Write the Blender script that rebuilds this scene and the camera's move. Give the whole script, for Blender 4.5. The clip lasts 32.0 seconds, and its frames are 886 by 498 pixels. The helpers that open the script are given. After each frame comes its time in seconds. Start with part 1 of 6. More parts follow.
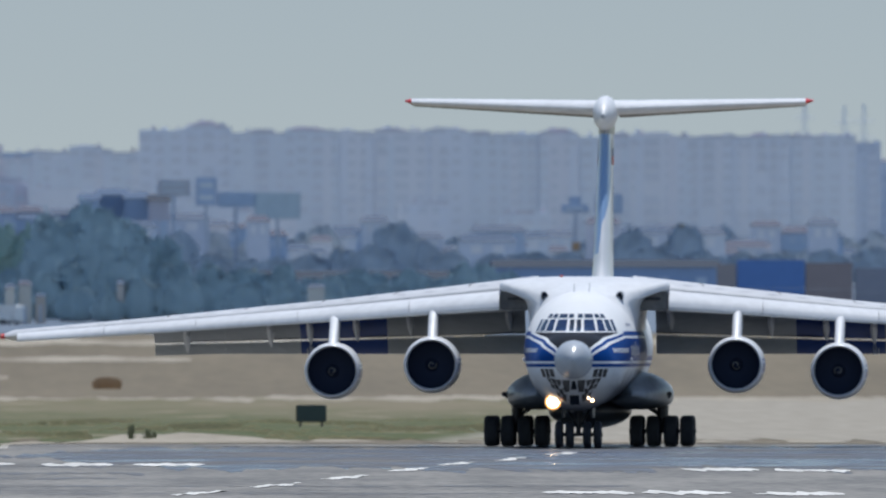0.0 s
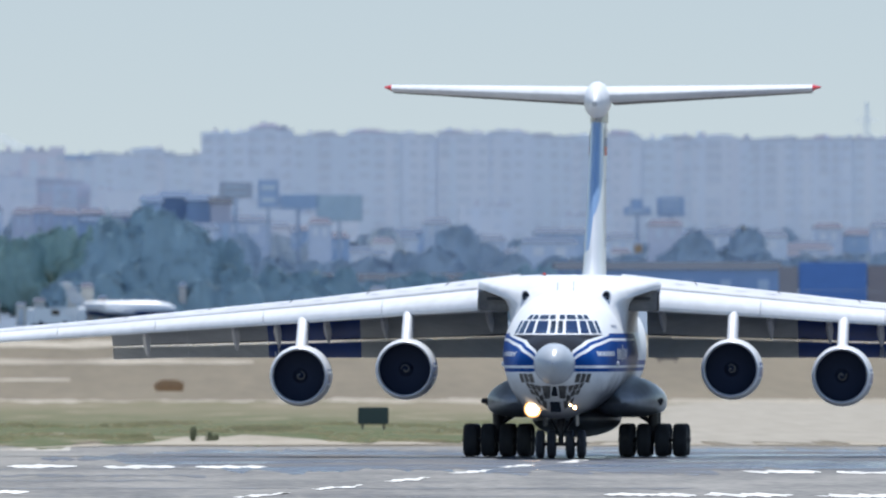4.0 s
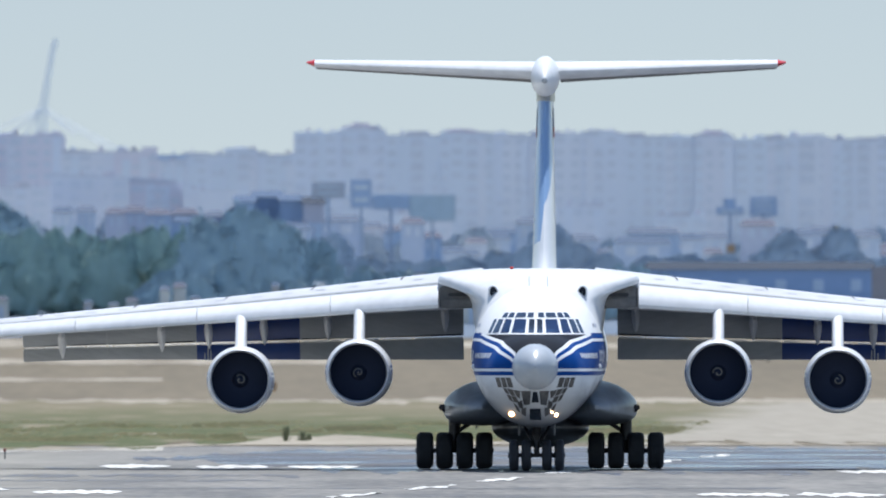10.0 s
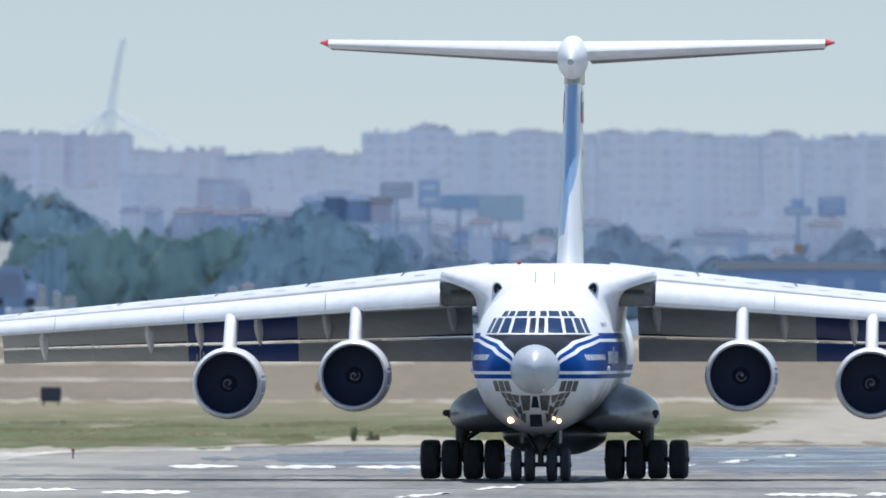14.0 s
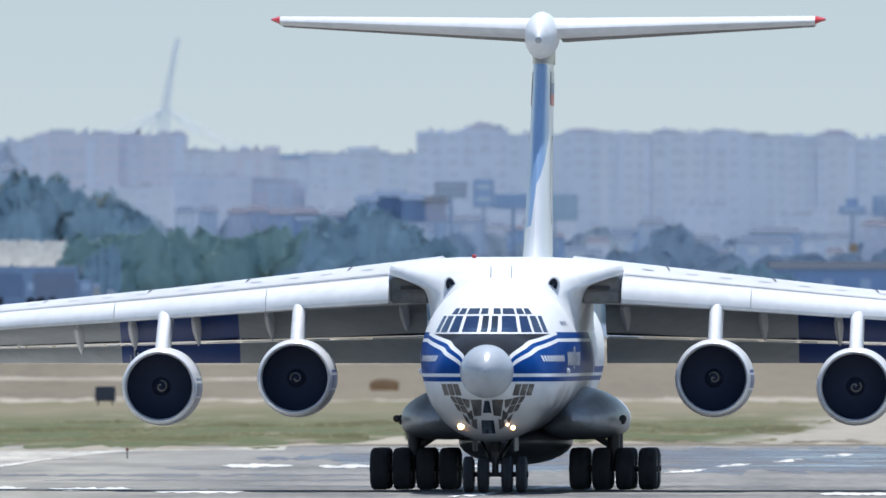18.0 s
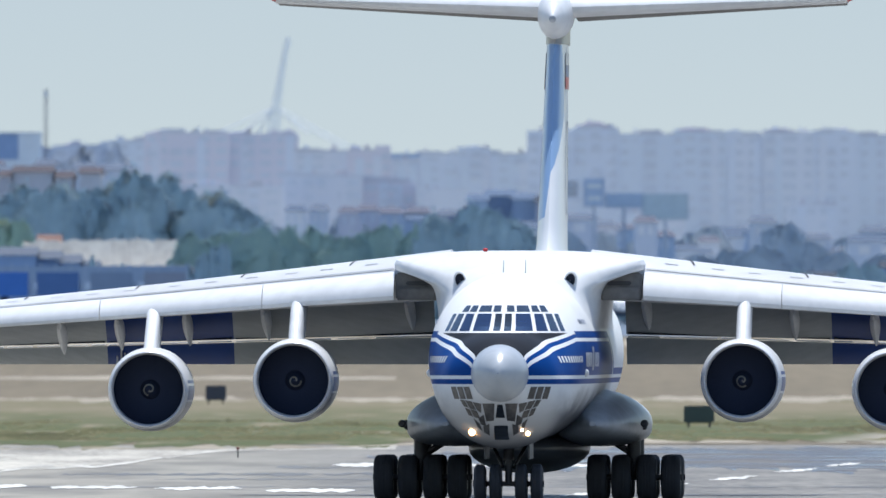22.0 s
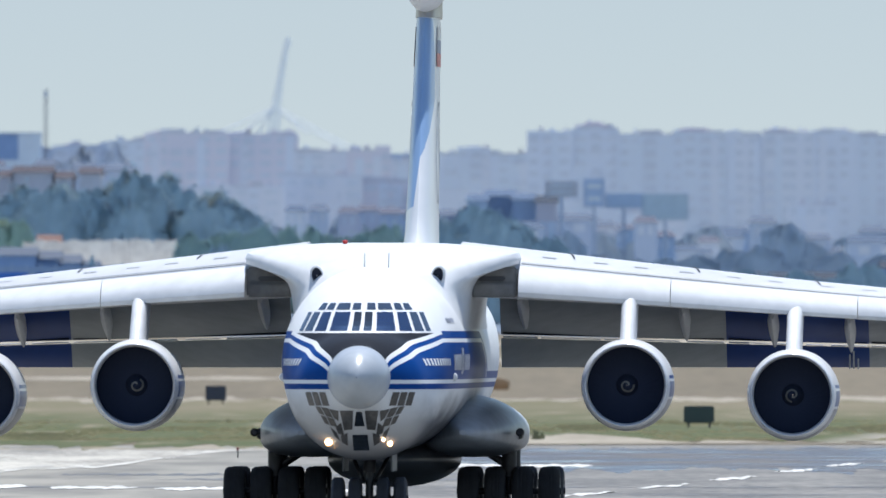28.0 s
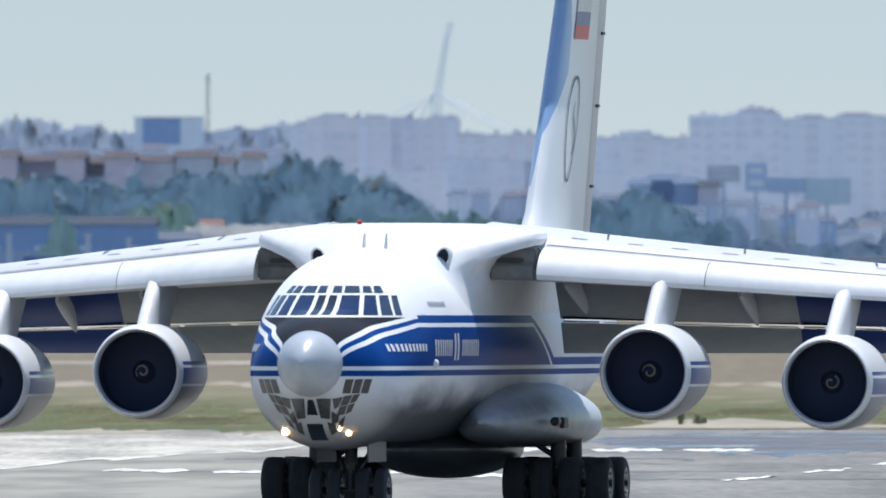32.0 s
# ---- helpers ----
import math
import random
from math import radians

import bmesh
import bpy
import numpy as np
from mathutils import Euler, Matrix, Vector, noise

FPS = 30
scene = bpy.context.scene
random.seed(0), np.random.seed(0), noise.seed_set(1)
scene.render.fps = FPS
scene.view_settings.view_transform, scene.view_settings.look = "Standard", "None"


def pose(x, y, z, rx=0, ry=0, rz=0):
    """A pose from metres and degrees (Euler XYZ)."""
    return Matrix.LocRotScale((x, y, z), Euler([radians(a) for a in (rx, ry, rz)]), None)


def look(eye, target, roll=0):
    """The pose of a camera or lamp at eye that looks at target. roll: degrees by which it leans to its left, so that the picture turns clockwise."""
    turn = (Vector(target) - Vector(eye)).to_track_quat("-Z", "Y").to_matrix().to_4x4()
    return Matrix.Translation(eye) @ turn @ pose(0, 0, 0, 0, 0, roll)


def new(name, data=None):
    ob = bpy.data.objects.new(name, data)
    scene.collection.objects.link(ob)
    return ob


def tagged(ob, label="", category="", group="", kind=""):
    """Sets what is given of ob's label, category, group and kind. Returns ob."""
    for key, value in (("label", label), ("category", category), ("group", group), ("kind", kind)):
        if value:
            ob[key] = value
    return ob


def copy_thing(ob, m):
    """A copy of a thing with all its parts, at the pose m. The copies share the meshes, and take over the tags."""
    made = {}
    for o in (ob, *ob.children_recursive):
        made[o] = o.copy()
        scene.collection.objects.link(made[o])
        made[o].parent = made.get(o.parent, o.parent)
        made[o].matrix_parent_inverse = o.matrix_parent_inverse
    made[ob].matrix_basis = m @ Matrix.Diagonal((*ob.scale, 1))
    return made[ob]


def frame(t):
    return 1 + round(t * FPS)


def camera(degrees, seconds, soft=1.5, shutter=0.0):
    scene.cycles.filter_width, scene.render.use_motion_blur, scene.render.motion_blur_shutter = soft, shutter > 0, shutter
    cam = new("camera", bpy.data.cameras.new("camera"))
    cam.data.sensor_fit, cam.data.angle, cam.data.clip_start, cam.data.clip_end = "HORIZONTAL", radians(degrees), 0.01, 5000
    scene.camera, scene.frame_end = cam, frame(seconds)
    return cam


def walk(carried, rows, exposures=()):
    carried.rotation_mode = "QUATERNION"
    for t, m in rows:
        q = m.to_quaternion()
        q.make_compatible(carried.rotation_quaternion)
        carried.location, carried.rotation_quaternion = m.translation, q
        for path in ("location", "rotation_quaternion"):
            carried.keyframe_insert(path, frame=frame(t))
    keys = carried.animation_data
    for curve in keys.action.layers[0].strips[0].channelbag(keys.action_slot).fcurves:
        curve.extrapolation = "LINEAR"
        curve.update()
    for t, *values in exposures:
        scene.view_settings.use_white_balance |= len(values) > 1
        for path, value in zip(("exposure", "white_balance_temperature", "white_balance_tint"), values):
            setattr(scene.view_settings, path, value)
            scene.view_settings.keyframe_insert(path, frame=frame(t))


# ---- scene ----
# A four-engined freighter taxis down a runway towards a long lens on a stand.
# Metres; the camera stands at the origin and looks along +y.
LENS = 2.1897
EYE = Vector((0, 0, 4.787))
U = 1 / 41024          # one pixel of the camera's view, in radians
BX, BY = 784, 590.5    # pixel column straight ahead and pixel row of the level line


def aim(turn, rise):
    """The camera turned by so many milliradians to the right and upwards."""
    a, e = turn / 1000, rise / 1000
    return look(EYE, EYE + Vector((math.sin(a) * math.cos(e), math.cos(a) * math.cos(e), math.sin(e))) * 1000)


cam = camera(LENS, 32.0, soft=1.5)
cam.data.dof.use_dof, cam.data.dof.focus_distance, cam.data.dof.aperture_fstop = True, 660.0, 4.4
walk(cam, [
    (0, aim(16.704, 3.632)),
    (0.5, aim(15.785, 3.636)),
    (1, aim(15.211, 3.658)),
    (1.5, aim(14.968, 3.663)),
    (2, aim(14.712, 3.660)),
    (2.5, aim(14.503, 3.686)),
    (3, aim(14.335, 3.731)),
    (3.5, aim(14.148, 3.755)),
    (4, aim(14.027, 3.731)),
    (4.5, aim(13.878, 3.688)),
    (6.5, aim(12.528, 3.650)),
    (7, aim(12.104, 3.674)),
    (7.5, aim(11.826, 3.689)),
    (8, aim(11.496, 3.681)),
    (8.5, aim(11.147, 3.681)),
    (9, aim(10.856, 3.697)),
    (9.5, aim(10.496, 3.716)),
    (10, aim(10.026, 3.726)),
    (10.5, aim(9.452, 3.717)),
    (11, aim(8.821, 3.705)),
    (11.5, aim(8.368, 3.710)),
    (12, aim(8.037, 3.730)),
    (12.5, aim(7.768, 3.746)),
    (13, aim(7.483, 3.742)),
    (13.5, aim(7.284, 3.730)),
    (14, aim(7.089, 3.731)),
    (14.5, aim(6.991, 3.750)),
    (16.5, aim(5.835, 3.752)),
    (17, aim(5.484, 3.728)),
    (17.5, aim(5.225, 3.708)),
    (18, aim(4.746, 3.704)),
    (18.5, aim(4.154, 3.713)),
    (19, aim(3.394, 3.727)),
    (19.5, aim(2.559, 3.753)),
    (20, aim(1.422, 3.781)),
    (20.5, aim(0.576, 3.784)),
    (21, aim(0.053, 3.759)),
    (21.5, aim(-0.026, 3.707)),
    (22, aim(-0.027, 3.668)),
    (22.5, aim(-0.032, 3.659)),
    (23, aim(-0.000, 3.652)),
    (23.5, aim(-0.032, 3.655)),
    (24, aim(-0.027, 3.665)),
    (24.5, aim(-0.000, 3.669)),
    (25, aim(-0.004, 3.679)),
    (25.5, aim(0.035, 3.687)),
    (27.5, aim(0.030, 3.679)),
    (28, aim(-0.023, 3.677)),
    (28.5, aim(-0.152, 3.658)),
    (29, aim(-0.543, 3.621)),
    (29.5, aim(-1.407, 3.588)),
    (30, aim(-2.681, 3.593)),
    (30.5, aim(-3.736, 3.640)),
    (31, aim(-4.385, 3.573)),
    (31.5, aim(-5.222, 3.412)),
    (32, aim(-7.016, 3.003)),
], exposures=[(0, 0.26, 6200, 10), (4, 0.75, 6200, 10), (32, 0.75, 6200, 10)])


def east(a, d):
    """x that fits the pixel column a of the camera's view at the distance d."""
    return (a - BX) * U * d


def high(b, d):
    """z that fits the pixel row b of the camera's view at the distance d."""
    return EYE.z + (BY - b) * U * d


# ---- light ----
SUN_ELEVATION, SUN_AZIMUTH = 76, 18   # the azimuth counts clockwise from +y
world = bpy.data.worlds.new("sky")
scene.world = world
world.use_nodes = True
wn = world.node_tree
sky = wn.nodes.new("ShaderNodeTexSky")
sky.sky_type, sky.sun_disc = "NISHITA", False
sky.sun_elevation, sky.sun_rotation = radians(SUN_ELEVATION), radians(SUN_AZIMUTH)
sky.air_density, sky.dust_density, sky.ozone_density = 1.0, 0.2, 1.5
wn.links.new(sky.outputs[0], wn.nodes["Background"].inputs[0])
wn.nodes["Background"].inputs[1].default_value = 0.085
sun = new("sun", bpy.data.lights.new("sun", "SUN"))
sun.data.energy, sun.data.angle, sun.data.color = 3.3, radians(0.6), (1.0, 0.965, 0.91)
sa, se = radians(SUN_AZIMUTH), radians(SUN_ELEVATION)
sun.matrix_basis = look((0, 0, 0), (-math.sin(sa) * math.cos(se), -math.cos(sa) * math.cos(se), -math.sin(se)))


# ---- materials ----
def material(name, colour, rough=0.6, metal=0.0, vary=0.15, size=1.0, spec=0.5, emit=0.0, second=None, islands=False, streak=None, leaf=False, soft=0.12):
    """A surface with variation at two scales; streak stretches the pattern, islands varies it piece by piece."""
    m = bpy.data.materials.new(name)
    m.use_nodes = True
    nt = m.node_tree
    b = nt.nodes["Principled BSDF"]
    b.inputs["Roughness"].default_value = rough
    b.inputs["Metallic"].default_value = metal
    b.inputs["Specular IOR Level"].default_value = spec
    co = nt.nodes.new("ShaderNodeTexCoord")
    mp = nt.nodes.new("ShaderNodeMapping")
    mp.inputs["Scale"].default_value = streak or (1, 1, 1)
    nt.links.new(co.outputs["Object"], mp.inputs[0])
    big, fine = nt.nodes.new("ShaderNodeTexNoise"), nt.nodes.new("ShaderNodeTexNoise")
    big.inputs["Scale"].default_value, fine.inputs["Scale"].default_value = 0.35 / size, 4.0 / size
    big.inputs["Detail"].default_value = fine.inputs["Detail"].default_value = 5
    for n in (big, fine):
        nt.links.new(mp.outputs[0], n.inputs["Vector"])
    mid = nt.nodes.new("ShaderNodeMix")
    mid.inputs[0].default_value = 0.4
    nt.links.new(big.outputs[0], mid.inputs[2])
    nt.links.new(fine.outputs[0], mid.inputs[3])
    ramp = nt.nodes.new("ShaderNodeValToRGB")
    c2 = second or [c * (1 - vary) for c in colour]
    ramp.color_ramp.elements[0].position, ramp.color_ramp.elements[1].position = 0.5 - soft, 0.5 + soft
    ramp.color_ramp.elements[0].color, ramp.color_ramp.elements[1].color = (*c2, 1), (*colour, 1)
    nt.links.new(mid.outputs[0], ramp.inputs[0])
    out = ramp.outputs[0]
    if islands:
        g = nt.nodes.new("ShaderNodeNewGeometry")
        hsv = nt.nodes.new("ShaderNodeHueSaturation")
        mr = nt.nodes.new("ShaderNodeMapRange")
        mr.inputs[3].default_value, mr.inputs[4].default_value = 0.92, 1.08
        nt.links.new(g.outputs["Random Per Island"], mr.inputs[0])
        nt.links.new(mr.outputs[0], hsv.inputs["Value"])
        nt.links.new(out, hsv.inputs["Color"])
        out = hsv.outputs[0]
    nt.links.new(out, b.inputs["Base Color"])
    if emit:
        b.inputs["Emission Color"].default_value = (*colour, 1)
        b.inputs["Emission Strength"].default_value = emit
    if leaf:
        # thin leaves pass light on
        tr, mx = nt.nodes.new("ShaderNodeBsdfTranslucent"), nt.nodes.new("ShaderNodeMixShader")
        nt.links.new(out, tr.inputs[0])
        mx.inputs[0].default_value = leaf
        nt.links.new(b.outputs[0], mx.inputs[1])
        nt.links.new(tr.outputs[0], mx.inputs[2])
        nt.links.new(mx.outputs[0], nt.nodes["Material Output"].inputs[0])
    m["base"] = out.node.name
    return m


def mathnode(nt, op, a, b=None, c=None):
    n = nt.nodes.new("ShaderNodeMath")
    n.operation = op
    for i, v in enumerate((a, b, c)):
        if v is None:
            continue
        if isinstance(v, (int, float)):
            n.inputs[i].default_value = v
        else:
            nt.links.new(v, n.inputs[i])
    return n.outputs[0]


def over(nt, mask, below, colour):
    n = nt.nodes.new("ShaderNodeMix")
    n.data_type = "RGBA"
    nt.links.new(mask, n.inputs[0])
    nt.links.new(below, n.inputs[6])
    n.inputs[7].default_value = (*colour, 1)
    return n.outputs[2]


WHITE, BLUE = (0.73, 0.745, 0.76), (0.007, 0.054, 0.235)
PAINT = material("white_paint", WHITE, 0.36, vary=0.16, size=1.6, spec=0.35)
WELL = material("recess_shade_grey", (0.2, 0.195, 0.19), 0.6, vary=0.5, size=1)
FANBACK = material("fan_stator", (0.036, 0.046, 0.082), 0.9, vary=0.1, spec=0.05)
FANDARK = material("dark_fan_metal", (0.038, 0.048, 0.084), 0.9, vary=0.1, spec=0.05)
UNDERSHADE = material("underside_shade_grey", (0.2, 0.19, 0.18), 0.6, vary=0.4, size=1)
COLLAR = material("warm_bare_metal", (0.5, 0.47, 0.42), 0.38, 0.5, vary=0.3, size=1)
SILVER = material("grey_metal_paint", (0.42, 0.44, 0.46), 0.4, 0.3, vary=0.2, size=2)
RADOME = material("radome_paint", (0.44, 0.48, 0.525), 0.26, vary=0.12, size=1.2)
FLAPGREY = material("flap_grey", (0.43, 0.455, 0.475), 0.5, vary=0.2, size=2, streak=(1, 4, 1))
FLAPNAVY = material("flap_navy", (0.022, 0.065, 0.27), 0.45, vary=0.2, size=2)
BLUEPAINT = material("blue_paint", BLUE, 0.35, vary=0.12, size=2)
WINGPAINT = material("wing_grey_paint", (0.6, 0.61, 0.625), 0.4, vary=0.15, size=2, streak=(1, 0.4, 1))
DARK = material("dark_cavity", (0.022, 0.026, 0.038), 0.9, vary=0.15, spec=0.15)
GUNMETAL = material("dark_metal", (0.06, 0.062, 0.07), 0.5, 0.4, vary=0.3)
TYRE = material("tyre_rubber", (0.044, 0.048, 0.06), 0.85, vary=0.3)
RIM = material("wheel_rim", (0.25, 0.26, 0.26), 0.5, 0.5, vary=0.3)
GLASS = material("dark_cockpit_glass", (0.016, 0.022, 0.032), 0.08, vary=0.3, spec=0.6)
GLASSBLUE = material("blue_tinted_glass", (0.012, 0.03, 0.09), 0.08, vary=0.3, spec=0.6)
NOSEGLASS = material("grey_nose_glass", (0.125, 0.122, 0.12), 0.15, vary=0.6, size=0.5, spec=0.6)
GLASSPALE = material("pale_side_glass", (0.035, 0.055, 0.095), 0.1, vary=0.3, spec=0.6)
LIP = material("bare_inlet_lip", (0.72, 0.72, 0.73), 0.35, 0.35, vary=0.12)
RED = material("red_paint", (0.55, 0.03, 0.03), 0.4)
LAMP = material("landing_lamp_glow", (1.0, 0.72, 0.42), 0.3, emit=18)
# glow of the rings that stand for the lamps' warm halo
HALO = material("lamp_halo_glow", (1.0, 0.5, 0.16), 0.3, emit=1.1)
LAMPDIM = material("small_lamp_glow", (1.0, 0.8, 0.55), 0.3, emit=12)
NAMEMARK = material("pale_grey_lettering", (0.36, 0.4, 0.5), 0.5)
MARK = material("grey_lettering", (0.12, 0.15, 0.25), 0.5)


def livery_fuselage():
    """White upper side, blue band with white lines that fall towards the nose, dark antiglare panel."""
    m = material("fuselage_livery", WHITE, 0.34, vary=0.06, size=3, spec=0.015)
    nt = m.node_tree
    sep = nt.nodes.new("ShaderNodeSeparateXYZ")
    co = nt.nodes.new("ShaderNodeTexCoord")
    nt.links.new(co.outputs["Object"], sep.inputs[0])
    y, z = sep.outputs[1], sep.outputs[2]
    mr = nt.nodes.new("ShaderNodeMapRange")
    for i, v in enumerate((-15.95, -11.8, 0.0, 1.0)):
        mr.inputs[i + 1].default_value = v
    nt.links.new(y, mr.inputs[0])
    top = mathnode(nt, "MULTIPLY_ADD", mathnode(nt, "POWER", mr.outputs[0], 0.5), 0.84, 4.0)
    # behind the wing's root the band's upper edge falls: white above stands for sunlight
    fall = nt.nodes.new("ShaderNodeMapRange")
    for i, v in enumerate((3.6, 6.6, 0.0, 1.0)):
        fall.inputs[i + 1].default_value = v
    nt.links.new(y, fall.inputs[0])
    top = mathnode(nt, "MULTIPLY_ADD", fall.outputs[0], -1.05, top)
    rel = mathnode(nt, "SUBTRACT", z, top)
    below = nt.nodes[m["base"]].outputs[0]
    # belly shade put into the paint: darker downwards and aft, broken up by noise
    low, aft, shade_noise = nt.nodes.new("ShaderNodeMapRange"), nt.nodes.new("ShaderNodeMapRange"), nt.nodes.new("ShaderNodeTexNoise")
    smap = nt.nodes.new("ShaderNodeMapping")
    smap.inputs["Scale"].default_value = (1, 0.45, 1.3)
    shade_noise.inputs["Scale"].default_value, shade_noise.inputs["Detail"].default_value = 1.1, 5
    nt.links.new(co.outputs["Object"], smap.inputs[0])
    nt.links.new(smap.outputs[0], shade_noise.inputs["Vector"])
    zs = mathnode(nt, "ADD", z, mathnode(nt, "MULTIPLY", mathnode(nt, "SUBTRACT", shade_noise.outputs[0], 0.5), 0.9))
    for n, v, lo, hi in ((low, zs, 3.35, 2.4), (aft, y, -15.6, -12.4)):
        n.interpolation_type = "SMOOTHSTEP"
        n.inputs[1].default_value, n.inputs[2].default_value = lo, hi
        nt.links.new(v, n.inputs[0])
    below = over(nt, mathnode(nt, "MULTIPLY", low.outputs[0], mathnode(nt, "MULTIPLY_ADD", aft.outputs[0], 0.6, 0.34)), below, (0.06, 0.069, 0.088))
    # dark panel before the windscreen
    fore = mathnode(nt, "LESS_THAN", y, -12.3)
    panel = mathnode(nt, "MULTIPLY", mathnode(nt, "MULTIPLY", fore, mathnode(nt, "LESS_THAN", z, 4.79)), mathnode(nt, "GREATER_THAN", rel, 0.0))
    col = over(nt, panel, below, (0.03, 0.033, 0.04))
    base = mathnode(nt, "GREATER_THAN", z, 3.36)
    blue = mathnode(nt, "MULTIPLY", mathnode(nt, "LESS_THAN", rel, 0.0), base)
    col = over(nt, blue, col, BLUE)
    for lo, hi in ((-0.09, 0.0), (-0.29, -0.19)):
        band = mathnode(nt, "MULTIPLY", mathnode(nt, "GREATER_THAN", rel, lo), mathnode(nt, "LESS_THAN", rel, hi))
        if lo == -0.09:
            band = mathnode(nt, "MULTIPLY", band, mathnode(nt, "LESS_THAN", y, -11.6))
        band = mathnode(nt, "MULTIPLY", band, base)
        col = over(nt, band, col, WHITE)
    line = mathnode(nt, "MULTIPLY", mathnode(nt, "GREATER_THAN", z, 3.5), mathnode(nt, "LESS_THAN", z, 3.6))
    col = over(nt, line, col, WHITE)
    nt.links.new(col, nt.nodes["Principled BSDF"].inputs["Base Color"])
    return m


def livery_bands(name, bands, edge=None):
    """White paint with level bands (low, high, colour) in the part's own height."""
    m = material(name, WHITE, 0.3, vary=0.07, size=2)
    nt = m.node_tree
    sep = nt.nodes.new("ShaderNodeSeparateXYZ")
    co = nt.nodes.new("ShaderNodeTexCoord")
    nt.links.new(co.outputs["Object"], sep.inputs[0])
    col = nt.nodes[m["base"]].outputs[0]
    for lo, hi, c, *own in bands:
        start = own[0] if own else edge
        k = mathnode(nt, "MULTIPLY", mathnode(nt, "GREATER_THAN", sep.outputs[2], lo), mathnode(nt, "LESS_THAN", sep.outputs[2], hi))
        if start is not None:
            k = mathnode(nt, "MULTIPLY", k, mathnode(nt, "GREATER_THAN", sep.outputs[1], start))
        col = over(nt, k, col, c)
    nt.links.new(col, nt.nodes["Principled BSDF"].inputs["Base Color"])
    return m


FUSE = livery_fuselage()
# the lowest grey band paints the shade under the cowl
NACELLE = livery_bands("nacelle_livery_shade", ((-0.3, 0.1, BLUE), (0.17, 0.26, BLUE), (-1.3, -0.36, (0.2, 0.215, 0.25), 0.3)), 0.3)


# ---- mesh helpers ----
def part(name, bm, mat, parent=None, label="", smooth=True):
    me = bpy.data.meshes.new(name)
    bmesh.ops.recalc_face_normals(bm, faces=bm.faces[:])
    bm.to_mesh(me)
    bm.free()
    me.materials.append(mat)
    if smooth:
        for p in me.polygons:
            p.use_smooth = True
        me.set_sharp_from_angle(angle=radians(38))
    ob = new(name, me)
    if parent is not None:
        ob.parent = parent
    if label:
        ob["label"] = label
    return ob


def same(ob, name, m, parent):
    """Another object on the same mesh, under a parent."""
    o = new(name, ob.data)
    o.parent = parent
    o.matrix_basis = m
    return o


def loft(rings, closed=True, caps=True, bm=None):
    bm = bm or bmesh.new()
    vs = [[bm.verts.new(p) for p in r] for r in rings]
    for a, b in zip(vs, vs[1:]):
        n = len(a)
        for i in range(n if closed else n - 1):
            j = (i + 1) % n
            bm.faces.new((a[i], a[j], b[j], b[i]))
    if caps and closed:
        bm.faces.new(vs[0][::-1])
        bm.faces.new(vs[-1])
    return bm


def box(x0, x1, y0, y1, z0, z1, bm=None, bevel=0.0):
    own = bmesh.new()
    bmesh.ops.create_cube(own, size=1)
    for v in own.verts:
        v.co = Vector(((x0 + x1) / 2 + v.co.x * (x1 - x0), (y0 + y1) / 2 + v.co.y * (y1 - y0), (z0 + z1) / 2 + v.co.z * (z1 - z0)))
    if bevel:
        bmesh.ops.bevel(own, geom=own.edges[:], offset=bevel, segments=2, affect="EDGES")
    return merge(bm, own)


def merge(bm, own):
    if bm is None:
        return own
    me = bpy.data.meshes.new("tmp")
    own.to_mesh(me)
    own.free()
    bm.from_mesh(me)
    bpy.data.meshes.remove(me)
    return bm


def tube(p, q, r0, r1=None, n=10, bm=None, caps=True):
    p, q = Vector(p), Vector(q)
    r1 = r0 if r1 is None else r1
    d = (q - p).normalized()
    u = d.orthogonal().normalized()
    w = d.cross(u)
    rings = [[c + (u * math.cos(2 * math.pi * i / n) + w * math.sin(2 * math.pi * i / n)) * r for i in range(n)] for c, r in ((p, r0), (q, r1))]
    return loft(rings, True, caps, bm)


def lathe(profile, n=40, axis="y", bm=None, caps=False):
    """profile: (along, radius) rows, turned about the y axis (or x)."""
    rings = []
    for a, r in profile:
        ring = []
        for i in range(n):
            t = 2 * math.pi * i / n
            ring.append((r * math.cos(t), a, r * math.sin(t)) if axis == "y" else (a, r * math.cos(t), r * math.sin(t)))
        rings.append(ring)
    return loft(rings, True, caps, bm)


def lerp_rows(rows, x):
    """Smooth values between rows (key, values...)."""
    keys = [r[0] for r in rows]
    if x <= keys[0]:
        return rows[0][1:]
    if x >= keys[-1]:
        return rows[-1][1:]
    i = max(k for k in range(len(rows)) if keys[k] <= x)
    a, b = rows[i], rows[min(i + 1, len(rows) - 1)]
    p, q = rows[max(i - 1, 0)], rows[min(i + 2, len(rows) - 1)]
    h = b[0] - a[0]
    t = (x - a[0]) / h
    out = []
    for k in range(1, len(a)):
        s = (b[k] - a[k]) / h
        s0 = (a[k] - p[k]) / (a[0] - p[0]) if p is not a else s
        s1 = (q[k] - b[k]) / (q[0] - b[0]) if q is not b else s
        m0 = 0 if s * s0 <= 0 else 2 * s * s0 / (s + s0)
        m1 = 0 if s * s1 <= 0 else 2 * s * s1 / (s + s1)
        if p is a:
            m0 = s
        if q is b:
            m1 = s
        out.append((2 * t**3 - 3 * t**2 + 1) * a[k] + (t**3 - 2 * t**2 + t) * h * m0 + (-2 * t**3 + 3 * t**2) * b[k] + (t**3 - t**2) * h * m1)
    return out


